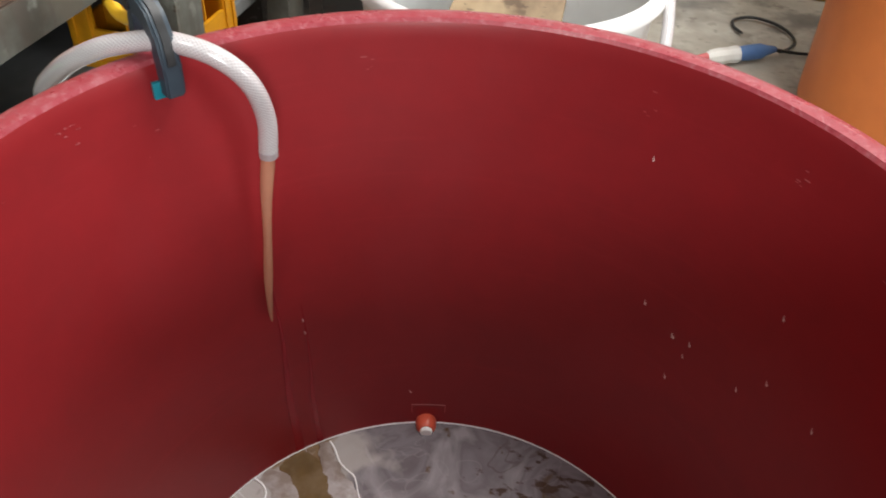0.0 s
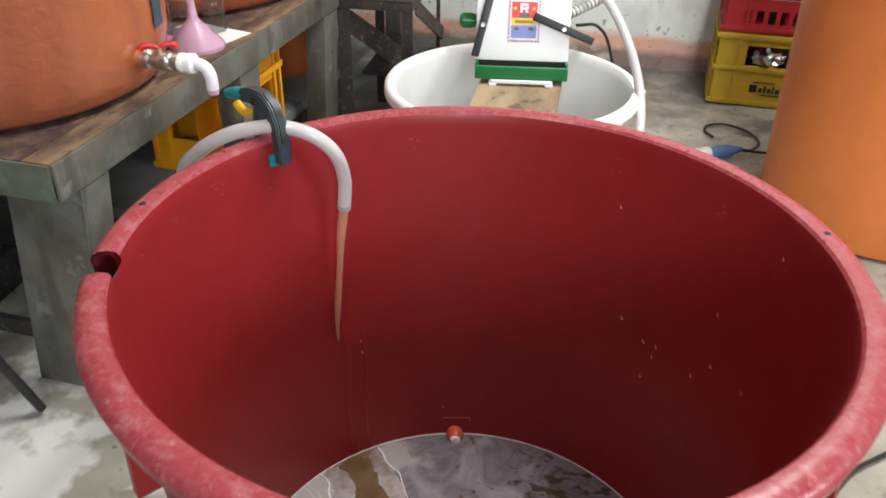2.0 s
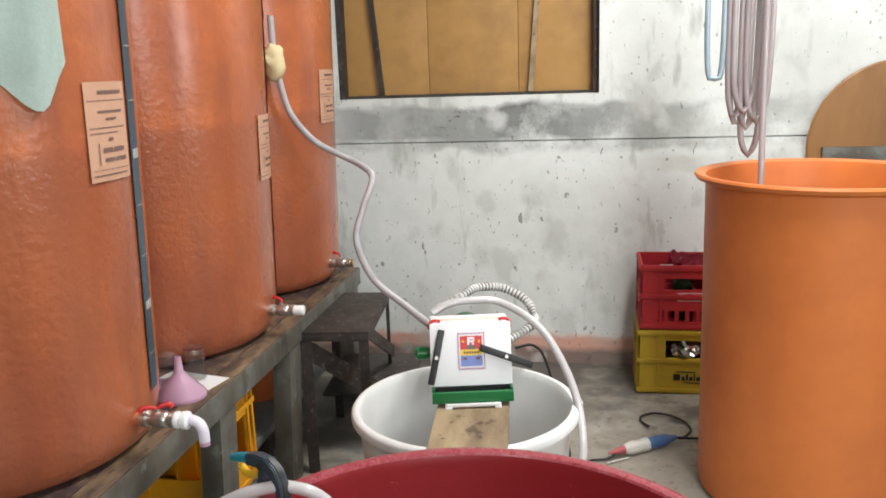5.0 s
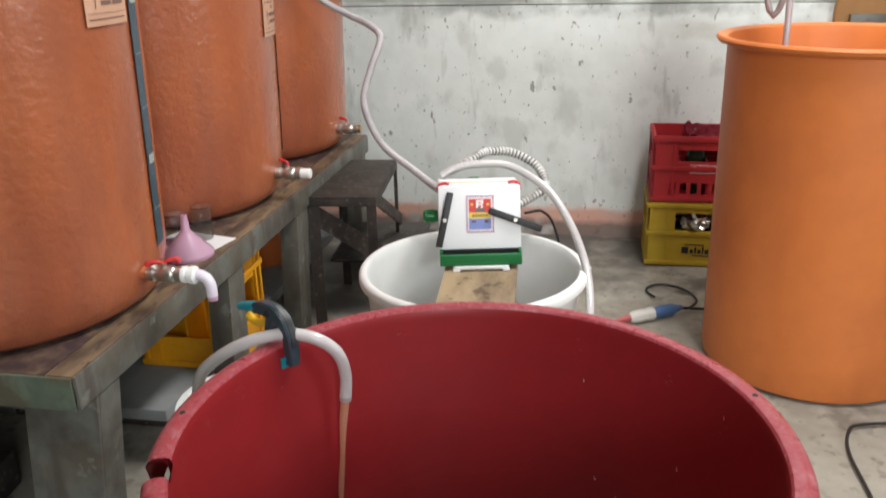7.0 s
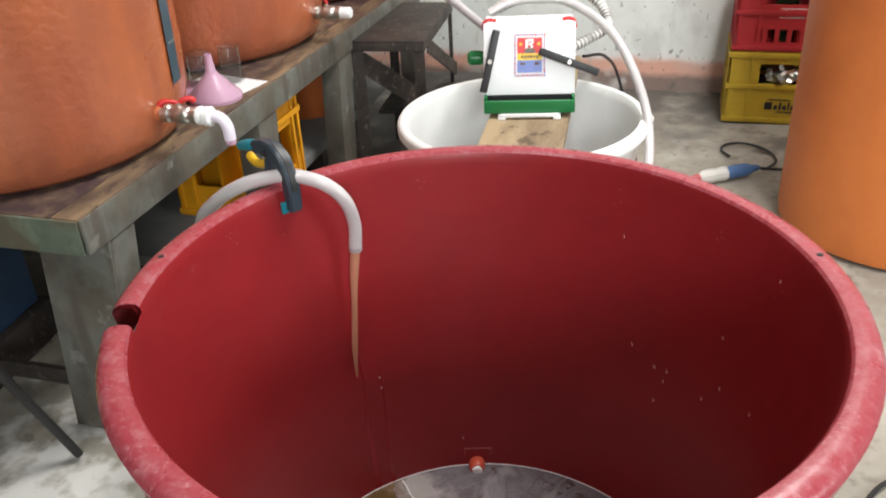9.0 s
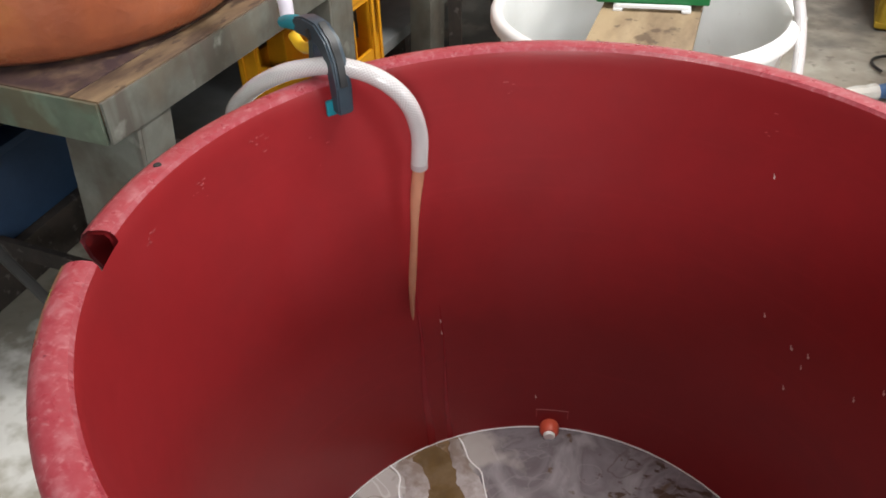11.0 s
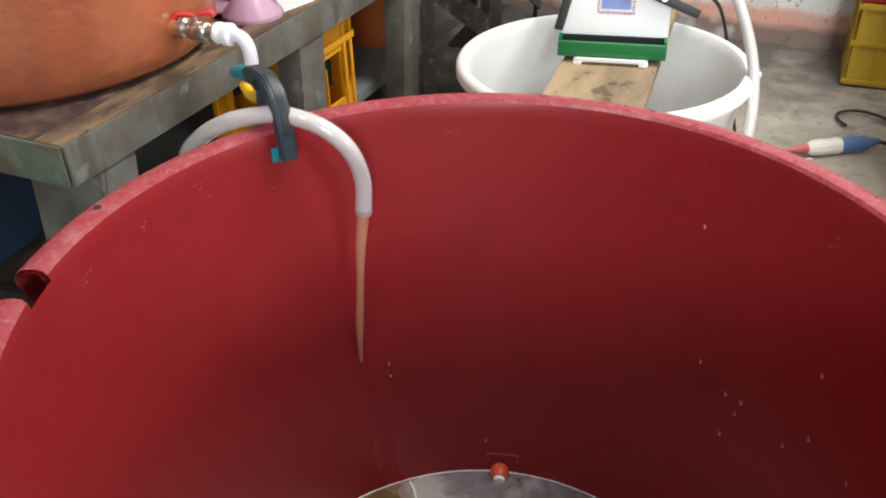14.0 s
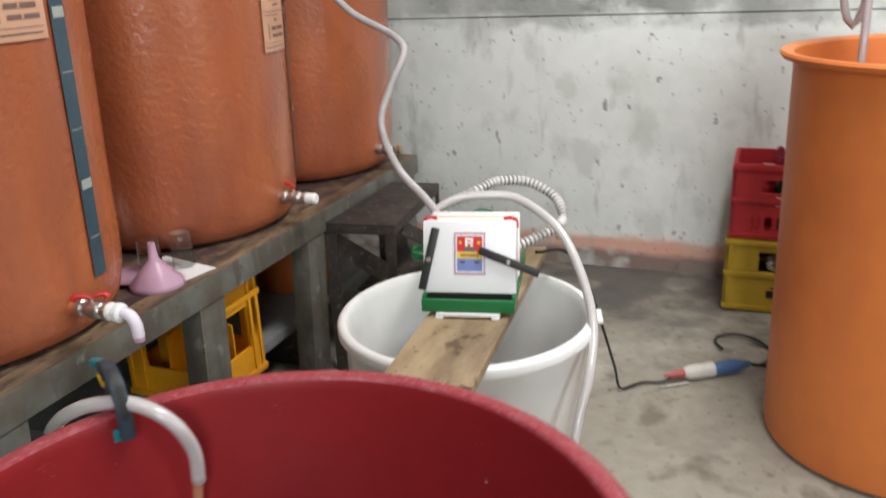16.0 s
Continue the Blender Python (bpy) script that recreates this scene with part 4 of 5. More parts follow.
def tank(x, y, tape_angle, tap_z, label, a0, a1, zl):
    """An upright fibreglass wine tank, rounded at the foot, with its level tape, paper label and tap."""
    t = thing("wine_tank", pose(x, y, BZ + 0.002), label, "tank", "wine tanks on the bench")
    prof = [(0, 0.004), (0.25, 0.0), (0.274, 0.004), (0.294, 0.018), (0.305, 0.045), (rad(0.09), 0.09)] + [(rad(0.09 + 0.93 * k / 30), 0.09 + 0.93 * k / 30) for k in range(1, 31)] + [(0.30, 1.05), (0.15, 1.10), (0.149, 1.12), (0, 1.12)]
    bm = lathe(prof, 96)
    for vv in bm.verts:
        if vv.co.xy.length > 0.2:
            f = 1 + 0.006 * noise.noise(vv.co * 5 + Vector((x * 7, y * 5, 0))) + 0.002 * noise.noise(vv.co * 18)
            vv.co.x *= f
            vv.co.y *= f
    part("body", bm, M_TANK, t)
    z = tap_z - BZ
    def patch(bm, a0, a1, z0, z1, lift):
        n = 6
        rows = [[bm.verts.new(((rad(q) + lift) * math.cos(radians(a0 + (a1 - a0) * i / n)), (rad(q) + lift) * math.sin(radians(a0 + (a1 - a0) * i / n)), q)) for i in range(n + 1)] for q in (z0, (z0 + z1) / 2, z1)]
        for lo, hi in zip(rows, rows[1:]):
            for i in range(n):
                bm.faces.new((lo[i], lo[i + 1], hi[i + 1], hi[i]))
    tape, marks = bmesh.new(), bmesh.new()
    patch(tape, tape_angle - 3.6, tape_angle + 3.4, z + 0.025, z + 0.94, 0.004)
    for k in range(9):
        hh = 0.009 if k % 3 == 1 else 0.0010
        patch(marks, tape_angle - 2.9, tape_angle + 2.7, z + 0.10 + k * 0.1 - hh, z + 0.10 + k * 0.1 + hh, 0.0055)
    strip = part("level_tape", tape, M_TAPE, t, "dark blue level tape with marks")
    tagged(part("level_marks", marks, M_TAPEMARK, strip), kind="stuff")
    lab, ink = bmesh.new(), bmesh.new()
    patch(lab, a0, a1, zl - BZ, zl - BZ + 0.175, 0.004)
    sheet = part("paper_label", lab, M_LABEL, t, "faded tan paper label")
    w = a1 - a0
    for f0, f1, q0, q1 in ((0.28, 0.86, 0.154, 0.160), (0.04, 0.96, 0.142, 0.1432), (0.25, 0.85, 0.121, 0.125), (0.42, 0.68, 0.108, 0.112), (0.05, 0.9, 0.094, 0.0955), (0.05, 0.7, 0.085, 0.0865),
                           (0.45, 0.56, 0.071, 0.077), (0.30, 0.52, 0.051, 0.059), (0.56, 0.84, 0.051, 0.059), (0.33, 0.56, 0.034, 0.041), (0.60, 0.88, 0.034, 0.041), (0.20, 0.22, 0.030, 0.068), (0.05, 0.95, 0.020, 0.021), (0.05, 0.9, 0.010, 0.012)):
        patch(ink, a0 + w * f0, a0 + w * f1, zl - BZ + q0, zl - BZ + q1, 0.0055)
    tagged(part("print_bars", ink, M_INK, sheet), kind="stuff")
    return t


def tap(m, label, elbow, long):
    """A small ball tap with a red lever and white plastic end."""
    t = thing("tap", m, label, "tap", "tank taps")
    ax = pose(0, 0, 0, 0, 90, 0)
    part("boss", lathe([(0, -0.05), (0.020, -0.05), (0.0145, -0.026), (0.0125, -0.019), (0, -0.019)], 20, m=ax), M_TANK, t, "orange fibreglass boss")
    part("body", lathe([(0, -0.021), (0.0165, -0.021), (0.0170, -0.008), (0.0130, -0.004), (0.0130, 0.002), (0.0155, 0.004), (0.0175, 0.012), (0.0175, 0.026), (0.0155, 0.034), (0.0130, 0.036), (0.0130, 0.040), (0.0165, 0.041), (0.0165, 0.05), (0, 0.05)], 20, m=ax), M_STEEL, t)
    part("stem", lathe([(0, 0.010), (0.006, 0.010), (0.005, 0.022), (0, 0.022)], 12, m=pose(0.012, 0, 0)), M_STEEL, t)
    if elbow:
        part("lever", tube([(0.036, 0.016, 0.020), (0.031, 0.013, 0.0265), (0.020, 0.005, 0.0255), (0.012, 0, 0.0215), (0.003, -0.006, 0.0255), (-0.010, -0.014, 0.0265), (-0.015, -0.017, 0.020)], 0.0050, 10, step=0.003, taper=lambda t: 0.72 + 0.5 * abs(2 * t - 1)), M_REDH, t, "red butterfly lever")
    else:
        part("lever", tube([(0.014, 0, 0.021), (0.012, 0.002, 0.029), (0.002, 0.004, 0.034), (-0.012, 0.006, 0.037)], 0.0042, 10, step=0.003, taper=lambda t: 0.8 + 0.4 * t), M_REDH, t, "small red lever")
    if elbow:
        part("nut", lathe([(0, 0.05), (0.0165, 0.05), (0.0175, 0.054), (0.0165, 0.058), (0.013, 0.060), (0.013, 0.064), (0.018, 0.066), (0.018, 0.076), (0.012, 0.08), (0, 0.08)], 12, m=ax), M_WHITE, t, "white plastic nut")
        part("elbow", tube([(0.076, 0, 0), (0.086, 0, 0.0005), (0.098, 0, -0.006), (0.105, 0, -0.020), (0.106, 0, -0.042)], 0.0108, 14, step=0.004), M_ELBOW, t, "white plastic elbow stained with wine")
        part("drip_end", tube([(0.106, 0, -0.0415), (0.106, 0, -0.046), (0.106, 0, -0.050)], 0.0100, 14, step=0.004), M_LILAC, t, "wine stained end")
    else:
        part("end_cap", lathe([(0, 0.05), (0.0135, 0.05), (0.0145, 0.055), (0.0145, 0.075 if long else 0.06), (0.012, 0.078 if long else 0.062), (0, 0.078 if long else 0.062)], 14, m=ax), M_WHITE if long else M_BRASS, t, "plain end cap")
    return t


TANKS = ((-0.783, 1.222), (-0.728, 1.933), (-0.670, 2.575))
tank(*TANKS[0], 7.5, 0.585, "tall orange fibreglass wine tank with level tape and faded label", -18.5, 1.6, 1.046)
tank(*TANKS[1], 22, 0.585, "tall orange fibreglass wine tank with faded label, beside another", -7.5, 13, 0.945)
tank(*TANKS[2], 40, 0.585, "tall orange fibreglass wine tank near the far wall", -20, 0, 1.06)
tap(pose(-0.443, 1.183, 0.577, 0, 0, -6), "metal tap with red lever and white elbow", True, False)
tap(pose(-0.396, 1.918, 0.578, 0, 0, -4), "metal tap with red lever and cream cap", False, True)
tap(pose(-0.347, 2.505, 0.574, 0, 0, -4), "small brass tap with red lever", False, False)

# funnel, beakers and paper on the bench
paper = tagged(part("paper_sheet", boxes((-0.09, 0.085, -0.055, 0.055, 0, 0.0015)), M_PAPER, None, at=pose(-0.53, 1.565, BZ + 0.002, 0, 0, -18)), "crumpled white paper on the bench", "paper")
funnel = thing("funnel", pose(-0.507, 1.475, BZ + 0.002), "lilac plastic funnel lying mouth down on the bench", "funnel")
part("cone", lathe([(0.058, 0.0), (0.059, 0.006), (0.0575, 0.010), (0.016, 0.054), (0.0105, 0.063), (0.0072, 0.098), (0.0056, 0.098), (0.0085, 0.063), (0.014, 0.054), (0.055, 0.009), (0.056, 0.0)], 48), M_LILAC, funnel)
part("handle", boxes((-0.010, 0.010, 0.051, 0.070, 0.001, 0.004), bevel=0.001), M_LILAC, funnel)


def beaker(x, y, r, h, z=0.0):
    t = thing("beaker", pose(x, y, BZ + 0.004 + z), "clear upturned plastic beaker on paper", "beaker", "beakers on the bench")
    part("cup", lathe([(r, 0), (r * 0.94, h * 0.97), (r * 0.9, h), (0.001, h), (0.001, h - 0.0015), (r * 0.88, h - 0.0015), (r * 0.92, h * 0.96), (r - 0.0015, 0)], 32), M_GLASS, t)
    return t


beaker(-0.568, 1.545, 0.026, 0.075)
beaker(-0.515, 1.592, 0.025, 0.080)
tagged(part("lilac_dish", lathe([(0, 0.001), (0.05, 0.001), (0.062, 0.006), (0.063, 0.009), (0.05, 0.004), (0, 0.004)], 40), M_LILAC, None, at=pose(-0.575, 1.50, BZ + 0.005)), "lilac plastic dish lying on the bench", "dish")


jug = thing("bottle", pose(-0.712, 1.571, BZ + 0.002), "slim white plastic bottle standing between the wine tanks", "bottle")
part("body", lathe([(0, 0.002), (0.024, 0.0), (0.0275, 0.004), (0.028, 0.10), (0.024, 0.114), (0.012, 0.122), (0.012, 0.128), (0, 0.128)], 32), M_WHITE, jug)
part("cap", lathe([(0, 0.142), (0.012, 0.142), (0.0135, 0.140), (0.0135, 0.1285), (0, 0.1283)], 20), M_WHITE, jug)


# ---- bottle crates ----
def crate(name, m, w, d, h, material, label, hole, group="", mid=0.52):
    """A bottle crate with ribs, corner posts, openings and a handle hole in each side."""
    t = thing(name, m, label, "crate", group)
    th = 0.008
    part("base", boxes((0.003, w - 0.003, 0.003, d - 0.003, 0.0, 0.012), bevel=0.002), material, t)

    def side(L, holes):
        bm = bmesh.new()
        zs = sorted({0.0, h} | {z for q in holes for z in q[2:]})
        xs = sorted({0.0, L} | {x for q in holes for x in q[:2]})
        for z0, z1 in zip(zs, zs[1:]):
            for x0, x1 in zip(xs, xs[1:]):
                cx, cz = (x0 + x1) / 2, (z0 + z1) / 2
                if any(a < cx < b and c < cz < e for a, b, c, e in holes):
                    continue
                box(bm, x0, x1, 0, th, z0, z1)
        bmesh.ops.remove_doubles(bm, verts=bm.verts, dist=1e-5)
        return bm
    for L, at in ((w, pose(0, 0, 0)), (w, pose(w, d, 0, 0, 0, 180)), (d, pose(0, d, 0, 0, 0, -90)), (d, pose(w, 0, 0, 0, 0, 90))):
        panel = part("side", side(L, hole(L, h)), material, t, at=at)
        for z in (0.012, h * mid, h - 0.012):
            part("rail", boxes((-0.003, L + 0.003, -0.005, -0.0002, z - 0.008, z + 0.008), bevel=0.0015), material, panel)
        for x in (0.012, L * 0.19, L * 0.81, L - 0.012):
            part("rib", boxes((x - 0.005, x + 0.005, -0.004, -0.0003, 0.021, h * mid - 0.009)), material, panel)
            part("rib", boxes((x - 0.005, x + 0.005, -0.004, -0.0003, h * mid + 0.009, h - 0.021)), material, panel)
    part("divider", boxes((w / 2 - 0.002, w / 2 + 0.002, th, d - th, 0.012, h * 0.6), (th, w - th, d / 2 - 0.002, d / 2 + 0.002, 0.012, h * 0.6)), material, t)
    return t


def slots(L, h):
    q = [(L * 0.22, L * 0.78, h * 0.62, h * 0.80)]
    n = 7
    for i in range(n):
        x = L * (0.16 + 0.68 * i / n)
        q.append((x, x + L * 0.06, h * 0.12, h * 0.30))
    return q


def window(L, h):
    return [(L * 0.25, L * 0.75, h * 0.56, h * 0.84)]


def big_window(L, h):
    return [(L * 0.23, L * 0.77, h * 0.30, h * 0.70)]


YC = crate("bottle_crate", ROOM @ pose(0.474, 2.785, 0), 0.40, 0.24, 0.247, M_OLIVE, "olive yellow plastic bottle crate on the floor, foil inside", window, "stacked crates")
RC = crate("bottle_crate", ROOM @ pose(0.480, 2.788, 0.249), 0.39, 0.235, 0.245, M_CRED, "red plastic bottle crate stacked on a yellow one", slots, "stacked crates")


def bars(parent, specs, material, y, name="print_bars"):
    bm = bmesh.new()
    for x0, x1, z0, z1 in specs:
        box(bm, x0, x1, y - 0.001, y, z0, z1)
    tagged(part(name, bm, material, parent, smooth=False), kind="stuff")


bars(RC, [(0.13, 0.27, 0.1398, 0.1416), (0.14, 0.152, 0.1186, 0.1363), (0.155, 0.162, 0.1186, 0.1292), (0.166, 0.173, 0.1186, 0.1292), (0.177, 0.184, 0.1186, 0.1292), (0.188, 0.195, 0.1186, 0.1292),
          (0.199, 0.212, 0.1186, 0.1301), (0.216, 0.222, 0.1186, 0.1363), (0.226, 0.232, 0.1186, 0.1363), (0.236, 0.246, 0.1186, 0.1301), (0.13, 0.27, 0.1115, 0.1133)], M_PRINTW, -0.0008)
bars(YC, [(0.13, 0.155, 0.0512, 0.0763), (0.16, 0.172, 0.0512, 0.0670), (0.176, 0.184, 0.0512, 0.0763), (0.188, 0.2, 0.0512, 0.0670), (0.204, 0.21, 0.0512, 0.0781), (0.214, 0.228, 0.0512, 0.0670), (0.14, 0.21, 0.0837, 0.0874), (0.17, 0.23, 0.0409, 0.0446)], M_BLACK, -0.0008)
foil = bmesh.new()
bmesh.ops.create_icosphere(foil, subdivisions=3, radius=0.05)
for v in foil.verts:
    v.co *= 1 + 0.5 * noise.noise(v.co * 40)
    v.co.z *= 0.7
tagged(part("crumpled_foil", foil, M_STEEL, None, smooth=False, at=ROOM @ pose(0.655, 2.83, 0.160)), "crumpled silver foil inside the yellow crate", "foil")
tagged(part("dark_bottles_bag", boxes((0.53, 0.85, 2.84, 3.00, 0.015, 0.135), bevel=0.02), M_DARK, None, at=ROOM), "dark bag inside the yellow crate", "bag")
rag = bmesh.new()
N2 = 26
g = [[rag.verts.new((0.25 * i / N2, 0.20 * j / N2, 0.012 + 0.035 * noise.noise(Vector((i * 0.28, j * 0.28, 3))) + 0.012 * noise.noise(Vector((i * 0.9, j * 0.9, 1))))) for j in range(N2 + 1)] for i in range(N2 + 1)]
for i in range(N2):
    for j in range(N2):
        rag.faces.new((g[i][j], g[i + 1][j], g[i + 1][j + 1], g[i][j + 1]))
bmesh.ops.solidify(rag, geom=rag.faces[:], thickness=0.004)
tagged(part("red_net_bag", rag, mat("dark_red_netting", (0.26, 0.012, 0.03), rough=0.8, grain=150), None, at=ROOM @ pose(0.60, 2.80, 0.478)), "dark red net bag lying in the crate's top", "bag")
tagged(part("green_bottle", lathe([(0, 0), (0.035, 0), (0.036, 0.01), (0.036, 0.14), (0.014, 0.19), (0.013, 0.235), (0, 0.235)], 24), mat("green_glass", (0.02, 0.12, 0.05), rough=0.1, trans=0.4), None, at=ROOM @ pose(0.64, 2.90, 0.263)), "green glass bottle standing in the red crate", "bottle")
UC = crate("bottle_crate", ROOM @ pose(-0.855, 1.505, 0.156), 0.250, 0.215, 0.283, M_YELLOW, "bright yellow plastic bottle crate on the shelf slab", big_window, mid=0.78)
basin = tagged(part("basin", lathe([(0, 0), (0.12, 0), (0.15, 0.18), (0.16, 0.185), (0.16, 0.19), (0.147, 0.188), (0.117, 0.005), (0, 0.005)], 48), M_BARREL, None, at=ROOM @ pose(-0.86, 2.30, 0.156)), "orange plastic basin under the bench", "basin")

# ---- stool by the far tank ----
stool = thing("stool", pose(-0.38, 2.07, 0, 0, 0, 0), "low dark rusty steel step stool", "stool")
SW, SD, SZ = 0.21, 0.45, 0.462
part("seat", boxes((0, SW, 0, SD, SZ - 0.006, SZ), (0, SW, 0, 0.004, SZ - 0.03, SZ - 0.0065), (SW - 0.004, SW, 0.0045, SD, SZ - 0.03, SZ - 0.0065), bevel=0.001), M_RUST, stool)
for x, y, w in ((0.0, 0.0, 0.035), (SW - 0.03, 0.0, 0.03), (SW - 0.012, SD - 0.012, 0.012), (0.0, SD - 0.03, 0.03)):
    part("leg", boxes((x, x + w, y, y + 0.005, 0, SZ - 0.031), (x, x + 0.005, y + 0.0055, y + w, 0, SZ - 0.031)), M_RUST, stool)
part("brace", beam((0.02, 0.012, SZ - 0.06), (SW + 0.0, 0.17, 0.20), 0.006, 0.055), M_RUST, stool)
part("brace", beam((SW - 0.01, 0.10, SZ - 0.04), (SW + 0.01, SD - 0.02, 0.25), 0.006, 0.04), M_RUST, stool)
part("step", boxes((0.02, SW + 0.10, 0.16, SD + 0.1, 0.19, 0.20), bevel=0.001), M_RUST, stool)

# ---- white tub with plank and filter ----
WT = (0.142, 1.630)
WZ = 0.4235
wt = thing("white_tub", pose(WT[0], WT[1], 0), "round white plastic tub with a rolled rim", "tub")
part("body", lathe([(0, 0.012), (0.205, 0.012), (0.220, 0.02), (0.253, WZ - 0.02), (0.257, WZ - 0.006), (0.261, WZ)], 96), M_WHITE, wt)
part("rim", lathe([(0.261, WZ), (0.268, WZ + 0.001), (0.275, WZ - 0.002), (0.279, WZ - 0.008), (0.279, WZ - 0.022), (0.275, WZ - 0.024), (0.262, WZ - 0.030), (0.227, 0.01), (0.215, 0.0), (0, 0.0)], 96), M_WHITE, wt, "thick rolled rim and outer wall")
part("handle", boxes((0.277, 0.290, -0.03, 0.03, WZ - 0.02, WZ - 0.010), bevel=0.003), M_WHITE, wt, at=pose(0, 0, 0, 0, 0, 10))
PZ = WZ + 0.0015
plank = tagged(part("plank_board", boxes((-0.085, 0.085, -0.37, 0.37, 0, 0.02), bevel=0.003), M_PLANK, None, at=pose(0.167, 1.635, PZ, 0, 0, -1)), "pale stained wooden plank laid across the white tub", "plank")

F = pose(0.166, 1.556, PZ + 0.0205, 0, 0, 6)
pump = thing("wine_filter", F, "white plate wine filter on a green base with black wing handles", "filter")
W = 0.096
part("base", boxes((-W, W, 0.0, 0.30, 0.010, 0.022), (-W, -W + 0.006, 0.0, 0.30, 0.0225, 0.042), (W - 0.006, W, 0.0, 0.30, 0.0225, 0.042), bevel=0.0015), M_GREEN, pump, "green painted base tray")
part("tray_lip", boxes((-W, W, -0.010, -0.001, 0.010, 0.037), bevel=0.002), M_GREEN, pump)
part("foot_rail", boxes((-0.062, 0.062, -0.020, -0.012, 0.005, 0.011), (-0.066, -0.050, -0.022, -0.0125, 0.0, 0.0045), (0.050, 0.066, -0.022, -0.0125, 0.0, 0.0045), (-0.066, -0.054, -0.0115, 0.05, 0.0, 0.008), (0.054, 0.066, -0.0115, 0.05, 0.0, 0.008), bevel=0.0008), M_PLATE, pump, "white foot rail")
for sx in (-0.066, 0.05):
    part("rear_foot", boxes((sx, sx + 0.016, 0.24, 0.28, 0.0, 0.0135)), M_PLATE, pump)
TIL = pose(0, 0.022, 0.040, -13, 0, 0)
HH = 0.150
# black block under the plates, added as the shade in the tray's gap
part("dark_gap_fill", boxes((-W + 0.008, W - 0.008, 0.02, 0.20, 0.0225, 0.039)), M_BLACK, pump)
plate = part("end_plate", boxes((-W - 0.001, W + 0.001, 0, 0.016, 0, HH), bevel=0.004), M_PLATE, pump, "smooth white front plate", at=TIL)
for k in range(6):
    y = 0.0175 + 0.013 * k
    part("filter_plate", boxes((-W + 0.003, W - 0.003, y, y + 0.0115, 0.002, HH + 0.005 + 0.003 * (k % 2)), bevel=0.002), M_CREAM if k in (1, 2, 4) else M_PLATE, pump, at=TIL)
part("back_plate", boxes((-W, W, 0.097, 0.113, 0, HH + 0.012), bevel=0.004), M_PLATE, pump, at=TIL)
for sx in (-1, 1):
    part("plate_lug", tube([(sx * 0.070, 0.02, HH + 0.004), (sx * 0.084, 0.02, HH + 0.006), (sx * 0.0945, 0.02, HH + 0.001), (sx * 0.0965, 0.02, HH - 0.014)], 0.0042, 8, step=0.004), M_REDH, pump, "red corner lug", at=TIL)
part("wing_handle", boxes((-0.008, 0.008, -0.014, -0.003, -0.066, 0.066), bevel=0.002), M_BLACK, pump, "black wing handle", at=TIL @ pose(-0.083, 0, 0.072, 0, 13, 0))
part("wing_handle", boxes((-0.066, 0.066, -0.014, -0.003, -0.008, 0.008), bevel=0.002), M_BLACK, pump, "black wing handle", at=TIL @ pose(0.083, 0, 0.068, 0, 21, 0))
for x, z in ((-0.083, 0.072), (0.083, 0.068)):
    part("bolt", lathe([(0, -0.021), (0.004, -0.021), (0.0055, -0.017), (0.0055, -0.0145), (0, -0.0145)], 14, m=pose(0, 0, 0, -90, 0, 0)), M_STEEL, pump, "steel bolt end", at=TIL @ pose(x, 0, z))
part("motor", lathe([(0, 0), (0.045, 0), (0.048, 0.01), (0.048, 0.11), (0.04, 0.125), (0, 0.125)], 32, m=pose(0, 0.165, 0.10, -90, 0, 0)), M_GREEN, pump, "green pump motor")
part("side_valve", lathe([(0, 0), (0.013, 0), (0.016, 0.01), (0.016, 0.03), (0.01, 0.036), (0, 0.036)], 20, m=pose(-W - 0.002, 0.10, 0.10, 0, -90, 0)), M_GREEN, pump, "green valve knob")
# printed emblem on the front plate
E0 = pose(0.001, -0.0006, 0.077)
emb = boxes((-0.026, 0.026, -0.0006, 0, 0.010, 0.042))
part("emblem_red", emb, M_LOGOR, plate, "red emblem field", at=E0)
part("emblem_yellow", boxes((-0.026, 0.026, -0.0006, 0, -0.004, 0.0095)), M_LOGOY, plate, "yellow emblem band", at=E0)
part("emblem_blue", boxes((-0.026, 0.026, -0.0006, 0, -0.030, -0.0045)), M_LOGOB, plate, "blue emblem band", at=E0)
bm = boxes((-0.009, -0.004, -0.0014, -0.0007, 0.021, 0.039), (-0.0035, 0.008, -0.0014, -0.0007, 0.034, 0.039), (0.004, 0.008, -0.0014, -0.0007, 0.029, 0.0335), (-0.0035, 0.004, -0.0014, -0.0007, 0.027, 0.031), (0.002, 0.007, -0.0014, -0.0007, 0.021, 0.0265))
tagged(part("emblem_shape", bm, M_PRINTW, plate, smooth=False, at=E0), kind="stuff")
for sx in (-1, 1):
    bm = bmesh.new()
    bm.faces.new([bm.verts.new((sx * 0.019 + r * math.sin(a), -0.0012, 0.029 + r * math.cos(a))) for a, r in ((2 * math.pi * k / 10, 0.005 if k % 2 == 0 else 0.0021) for k in range(10))])
    part("emblem_star", bm, M_LOGOY, plate, smooth=False, at=E0)
part("emblem_mark", boxes((-0.011, 0.011, -0.0012, -0.0007, 0.011, 0.018), (-0.006, 0.006, -0.0012, -0.0007, 0.0182, 0.021)), M_GREYPAINT, plate, at=E0)
bm = boxes(*[(-0.018 + 0.0062 * k, -0.0135 + 0.0062 * k, -0.0012, -0.0007, 0.000, 0.0055) for k in range(6)], (-0.020, -0.010, -0.0012, -0.0007, -0.014, -0.009), (0.010, 0.020, -0.0012, -0.0007, -0.014, -0.009))
